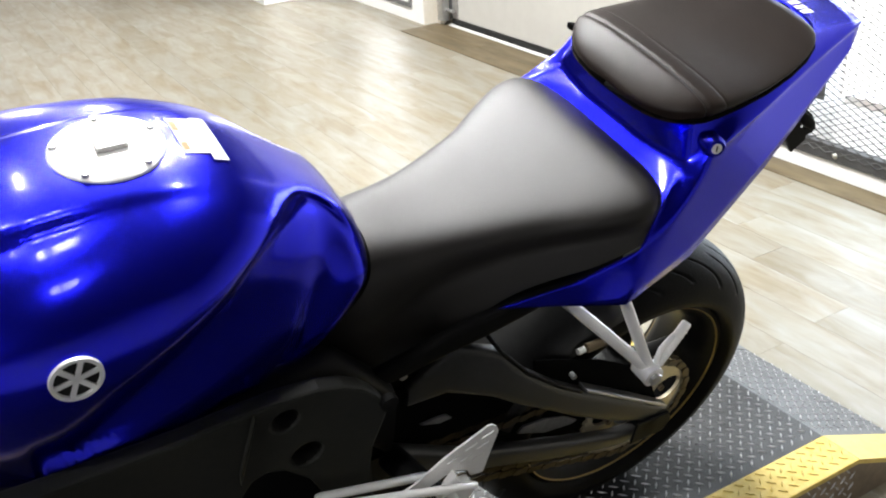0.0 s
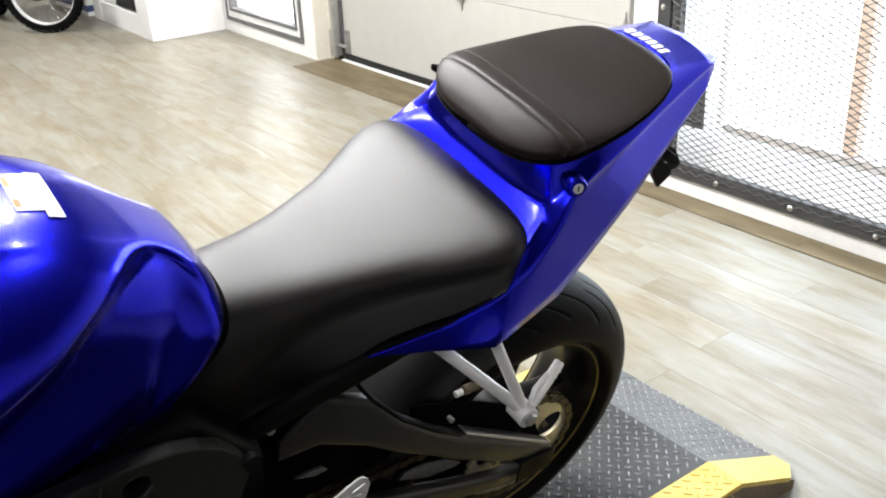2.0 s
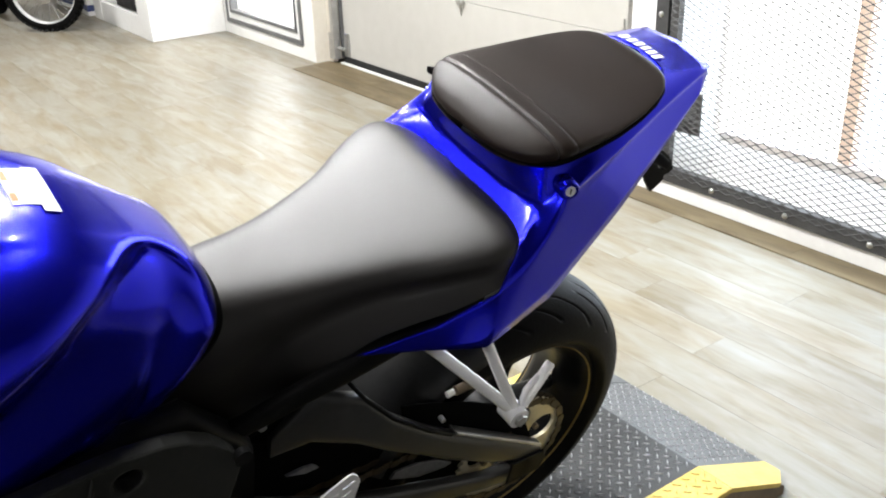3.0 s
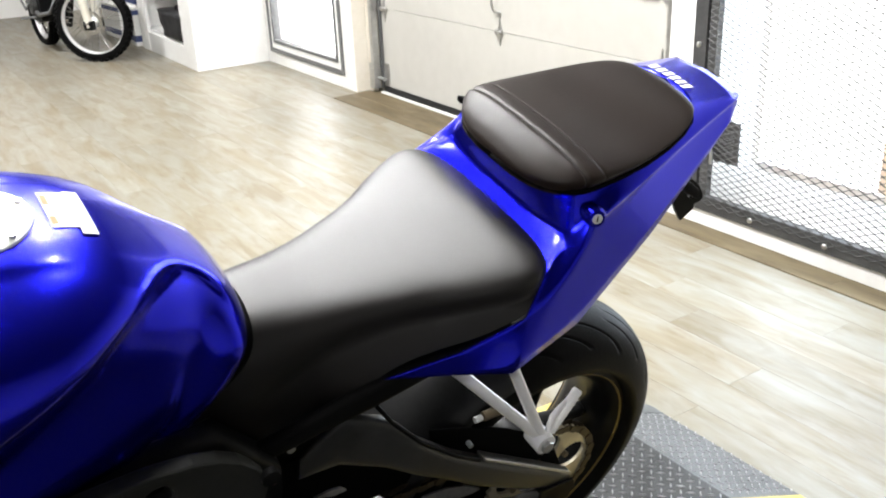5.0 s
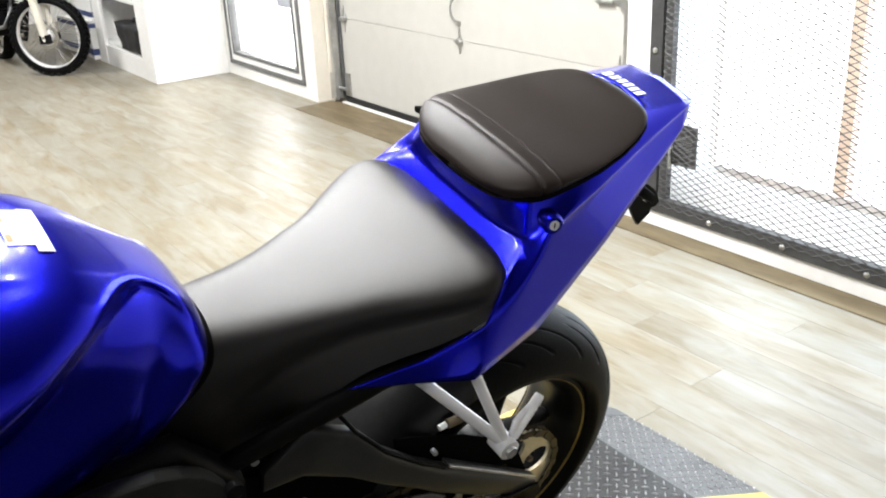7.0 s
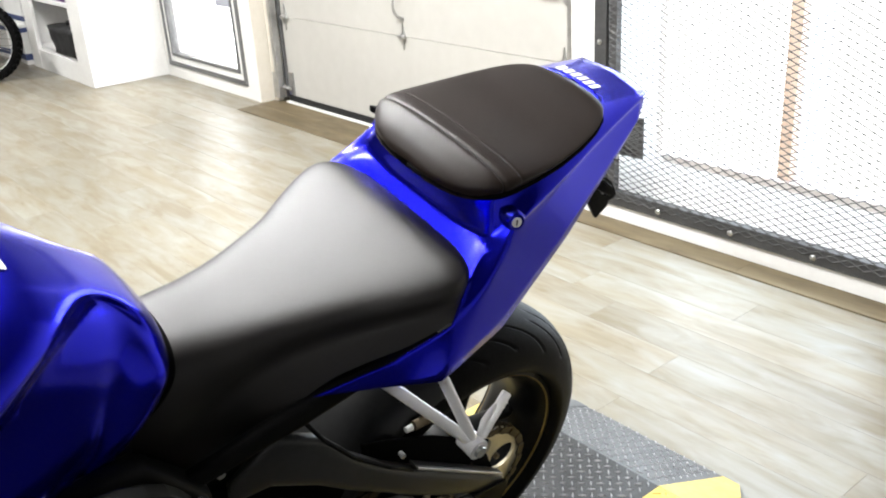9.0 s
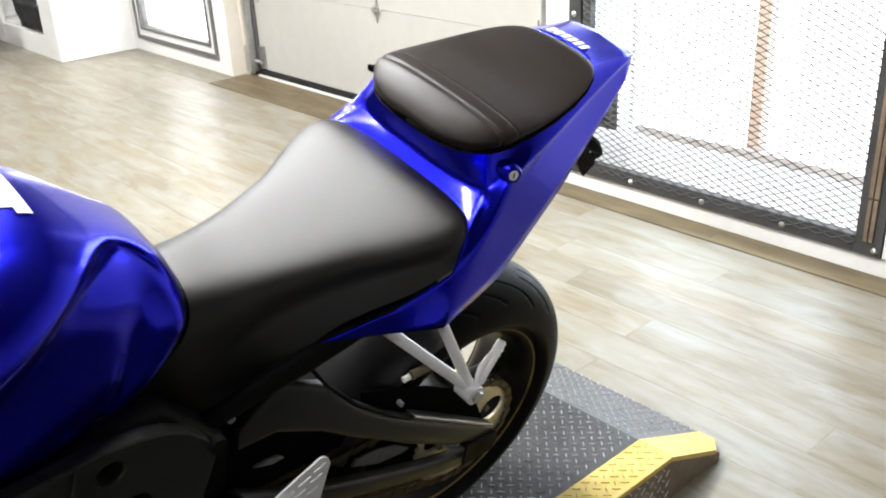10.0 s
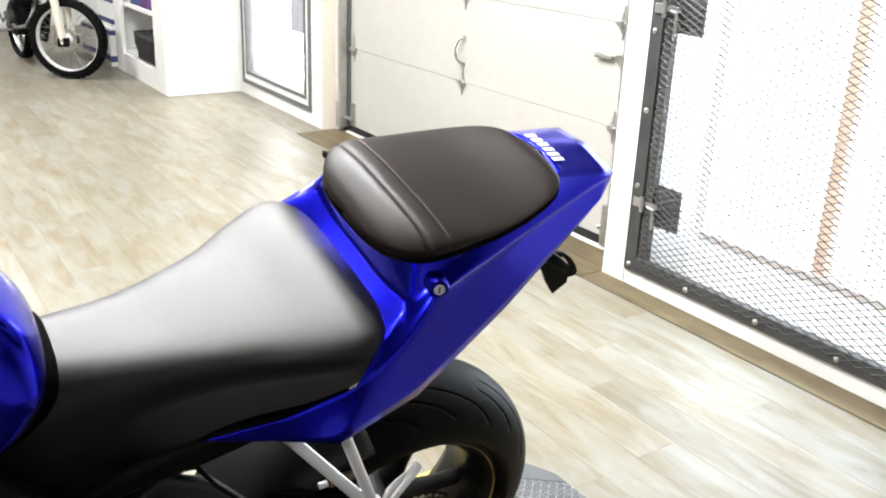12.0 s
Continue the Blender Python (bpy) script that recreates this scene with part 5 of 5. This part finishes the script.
M_FORK = varied("cream_fork", (0.70, 0.66, 0.56), (0.78, 0.75, 0.66), (0.35, 0.5), 14)
dirt = thing("off_road_motorcycle", pose(-8.05, 1.58, 0, 0, 0, 2), "small off-road motorcycle with knobbly tyres and cream forks", "motorcycle")


def spoked_wheel(name, m, R, w):
    wh = new(name)
    wh.parent = dirt
    wh.matrix_local = m
    pr = [(-w * 0.75, R * 0.80)] + [(w * math.sin(u), R * 0.86 + R * 0.12 * math.cos(u)) for u in [radians(-95 + 190 * k / 10) for k in range(11)]] + [(w * 0.75, R * 0.80)]
    ty = part("tyre", lathe(pr, 48), M_TYRE, wh, smooth="all")
    bm = bmesh.new()
    for k in range(40):
        a = 2 * math.pi * k / 40
        for s, u in ((0, 0.0), (1, 0.7), (-1, -0.7)):
            aa = a + (math.pi / 40 if s else 0)
            r = R * 0.86 + R * 0.12 * math.cos(u)
            c = Matrix.Rotation(aa, 4, "X") @ Matrix.Translation((w * math.sin(u), r, 0)) @ Matrix.Rotation(-u, 4, "Z")
            res = bmesh.ops.create_cube(bm, size=1)
            bmesh.ops.transform(bm, matrix=c @ Matrix.Diagonal((w * 0.55, R * 0.07, R * 0.075, 1)), verts=res["verts"])
    tagged(part("knob_pattern", bm, M_TYRE, ty), kind="stuff")
    part("rim", lathe([(-0.022, R * 0.83), (-0.024, R * 0.79), (-0.012, R * 0.765), (0.012, R * 0.765), (0.024, R * 0.79), (0.022, R * 0.83)], 48), M_ALLOY, wh, "polished alloy rim", smooth=50)
    part("hub", lathe([(-0.05, 0.0001), (-0.05, 0.03), (-0.04, 0.045), (0.04, 0.045), (0.05, 0.03), (0.05, 0.0001)], 20), M_ALLOY, wh, smooth=40)
    part("brake_disc", plate(circle(0, 0, R * 0.30, 28), "x", 0.052, 0.056, 0, [circle(0, 0, R * 0.22, 20)]), M_CHROME, wh, "drilled steel brake disc")
    bm = bmesh.new()
    for k in range(32):
        a = 2 * math.pi * k / 32
        b = a + (0.55 if k % 4 < 2 else -0.55)
        s = 0.036 if k % 2 else -0.036
        add_rod(bm, (s, 0.042 * math.cos(b), 0.042 * math.sin(b)), (0, R * 0.775 * math.cos(a), R * 0.775 * math.sin(a)), 0.0022, seg=5)
    tagged(part("spoke_set", bm, M_CHROME, wh, "bright wire spokes"), kind="stuff")
    return wh


FWM = Matrix.Translation((0.74, 0.02, 0.318)) @ Matrix.Rotation(radians(-40), 4, "Z")
front = spoked_wheel("front_wheel", FWM @ Matrix.Rotation(radians(0), 4, "Z"), 0.318, 0.038)
spoked_wheel("rear_wheel", Matrix.Translation((-0.47, -0.075, 0.26)) @ Matrix.Rotation(radians(-84), 4, "Z"), 0.26, 0.055)
fork = new("front_fork")
fork.parent = dirt
fork.matrix_local = FWM
for s in (-1, 1):
    part("fork_leg", rod((s * 0.085, 0.0, -0.03), (s * 0.085, -0.06, 0.42), 0.030, 0.033, seg=16), M_FORK, fork, "cream fork guard", smooth=40)
    part("fork_tube", rod((s * 0.085, -0.06, 0.42), (s * 0.085, -0.12, 0.72), 0.022, seg=14), M_CHROME, fork, smooth=40)
    part("axle_clamp", box(s * 0.085 - 0.028, s * 0.085 + 0.028, -0.04, 0.04, -0.05, 0.02, 0.006), M_FRAME, fork)
part("axle", rod((-0.12, 0, 0), (0.12, 0, 0), 0.010), M_CHROME, fork)
part("mudguard", shaped_mudguard(), M_FORK, fork, "cream front mudguard", smooth="all")
deng = new("engine")
deng.parent = dirt
deng.matrix_local = pose(-0.10, -0.08, 0.0)
part("crankcase", beam([(0.02, -0.14, 0.38, 0.17, 0.12), (0.02, 0.12, 0.38, 0.17, 0.12)]), M_FRAME, deng, smooth=60)
part("airbox", beam([(-0.10, -0.11, 0.62, 0.14, 0.10), (-0.10, 0.09, 0.62, 0.14, 0.10)]), M_PLASTIC, deng, smooth=60)
part("side_case", rod((0.03, -0.18, 0.40), (0.03, -0.14, 0.40), 0.07, seg=20), M_ARM, deng, "dark engine side case", smooth=40)
part("radiator", box(0.30, 0.34, -0.17, -0.03, 0.55, 0.80, 0.006), M_PLASTIC, deng)
part("hose", tube([(0.30, -0.10, 0.60), (0.22, -0.16, 0.55), (0.12, -0.15, 0.50), (0.05, -0.10, 0.52)], 0.016), M_RUBBER, deng, smooth="all")
part("kick_lever", tube([(0.0, -0.18, 0.42), (-0.06, -0.20, 0.36), (-0.10, -0.22, 0.44)], 0.010), M_GREYFRAME, deng, smooth="all")
part("foot_peg", rod((0.02, -0.14, 0.30), (0.0, -0.27, 0.30), 0.012), M_GREYFRAME, deng)
for k in range(7):
    part("cooling_fin", box(0.06, 0.24, -0.07, 0.07, 0.46 + 0.025 * k, 0.468 + 0.025 * k, 0.003), M_FRAME, deng)
part("exhaust", tube([(0.24, 0.0, 0.56), (0.33, -0.03, 0.50), (0.32, -0.10, 0.36), (0.15, -0.15, 0.33), (-0.15, -0.16, 0.42)], 0.018), M_GREYFRAME, deng, smooth="all")
dfr = new("frame")
dfr.parent = dirt
dfr.matrix_local = pose(0, -0.045, 0, 0, 0, 4)
part("down_tube", tube([(0.52, 0, 0.80), (0.34, 0, 0.45), (0.20, 0, 0.24), (-0.18, 0, 0.24)], 0.02), M_FRAME, dfr, smooth="all")
part("swingarm_bar", tube([(-0.15, 0.09, 0.34), (-0.48, 0.09, 0.29)], 0.016), M_FRAME, dfr)
part("swingarm_bar", tube([(-0.15, -0.11, 0.34), (-0.48, -0.11, 0.29)], 0.016), M_FRAME, dfr)
part("top_tube", tube([(0.52, 0, 0.80), (0.10, 0, 0.74), (-0.55, 0, 0.80)], 0.02), M_FRAME, dfr, smooth="all")
part("seat_and_tank", beam([(0.40, -0.09, 0.84, 0.14, 0.09), (0.40, 0.09, 0.84, 0.14, 0.09)]), M_FORK, dirt, smooth=60)
part("saddle", beam([(-0.15, -0.10, 0.86, 0.42, 0.05), (-0.15, 0.10, 0.86, 0.42, 0.05)]), M_PLASTIC, dirt, smooth=60)
part("handlebar", tube([(0.40, -0.36, 1.05), (0.46, -0.12, 0.98), (0.46, 0.12, 0.98), (0.40, 0.36, 1.05)], 0.012), M_FRAME, dirt, smooth="all")

# ---------------------------------------------------------------- floor planks, the nearest as pieces
PWID, PLEN = 0.152, 1.22


def plank_mesh(length, z=0.0, w=PWID):
    g = 0.0003
    bm = bmesh.new()
    x0, x1, y0, y1, b = g, length - g, g, w - g, 0.0005
    lo = [bm.verts.new(p) for p in ((x0, y0, -0.004), (x1, y0, -0.004), (x1, y1, -0.004), (x0, y1, -0.004))]
    md = [bm.verts.new(p) for p in ((x0, y0, z - 0.0003), (x1, y0, z - 0.0003), (x1, y1, z - 0.0003), (x0, y1, z - 0.0003))]
    hi = [bm.verts.new(p) for p in ((x0 + b, y0 + b, z), (x1 - b, y0 + b, z), (x1 - b, y1 - b, z), (x0 + b, y1 - b, z))]
    for A, B in ((lo, md), (md, hi)):
        for k in range(4):
            bm.faces.new((A[k], A[(k + 1) % 4], B[(k + 1) % 4], B[k]))
    bm.faces.new(hi)
    return bm


pm = bpy.data.meshes.new("plank")
bm = plank_mesh(PLEN)
bm.to_mesh(pm)
bm.free()
pm.materials.append(M_PLANK)
rng = random.Random(7)
rows_ = int(math.ceil((2.80 - YS) / PWID))
far_v, far_f = [], []
count = 0
for r in range(rows_):
    y = 2.476 - (r + 1) * PWID + 2 * PWID
    if y + PWID > 2.80:
        continue
    x = XW - rng.random() * PLEN
    while x < XE:
        near = -7.6 < x + PLEN / 2 < 1.6 and y > -0.95 and count < 300
        if near:
            o = new("plank", pm)
            o.parent = FLOOR
            o.matrix_local = pose(x, y, 0)
            count += 1
        else:
            k = len(far_v)
            g = 0.0005
            xa, xb, ya = max(x + g, XW), min(x + PLEN - g, XE), max(y + g, YS)
            far_v += [(xa, ya, 0), (xb, ya, 0), (xb, y + PWID - g, 0), (xa, y + PWID - g, 0)]
            far_f.append((k, k + 1, k + 2, k + 3))
        x += PLEN
me = bpy.data.meshes.new("far_planks")
me.from_pydata(far_v, [], far_f)
me.materials.append(M_PLANK_FAR)
o = new("far_planks", me)
o.parent = FLOOR
tagged(o, kind="stuff")
# darker strip of boards in the door recess
strip = structure("door_strip", box(-4.84, -2.036, 2.477, DY - 0.04, -0.003, 0.002), M_JOINT, "darker tan boards in the garage door recess", "floor strip")
om = bpy.data.meshes.new("board")
bm = plank_mesh(0.70, 0.005, 0.150)
bm.to_mesh(om)
bm.free()
om.materials.append(M_OAK)
# contact shade and missing glare along the kick board, painted as darker boards
border = structure("shade_strip", box(-2.036, -0.232, 2.477, CY + 0.003, -0.003, 0.0015), M_JOINT, "floor edge in darker tan boards for the shade along the wall", "floor strip")
bm_ = bpy.data.meshes.new("shade_board")
bm = plank_mesh(0.90, 0.005, CY - 2.478)
bm.to_mesh(bm_)
bm.free()
bm_.materials.append(M_OAK)
for c in range(2):
    o = new("board", bm_)
    o.parent = border
    o.matrix_local = pose(-2.034 + 0.90 * c, 2.478, 0)
for r in range(2):
    for c in range(4):
        o = new("board", om)
        o.parent = strip
        o.matrix_local = pose(-4.84 + 0.70 * c, 2.478 + 0.151 * r, 0)
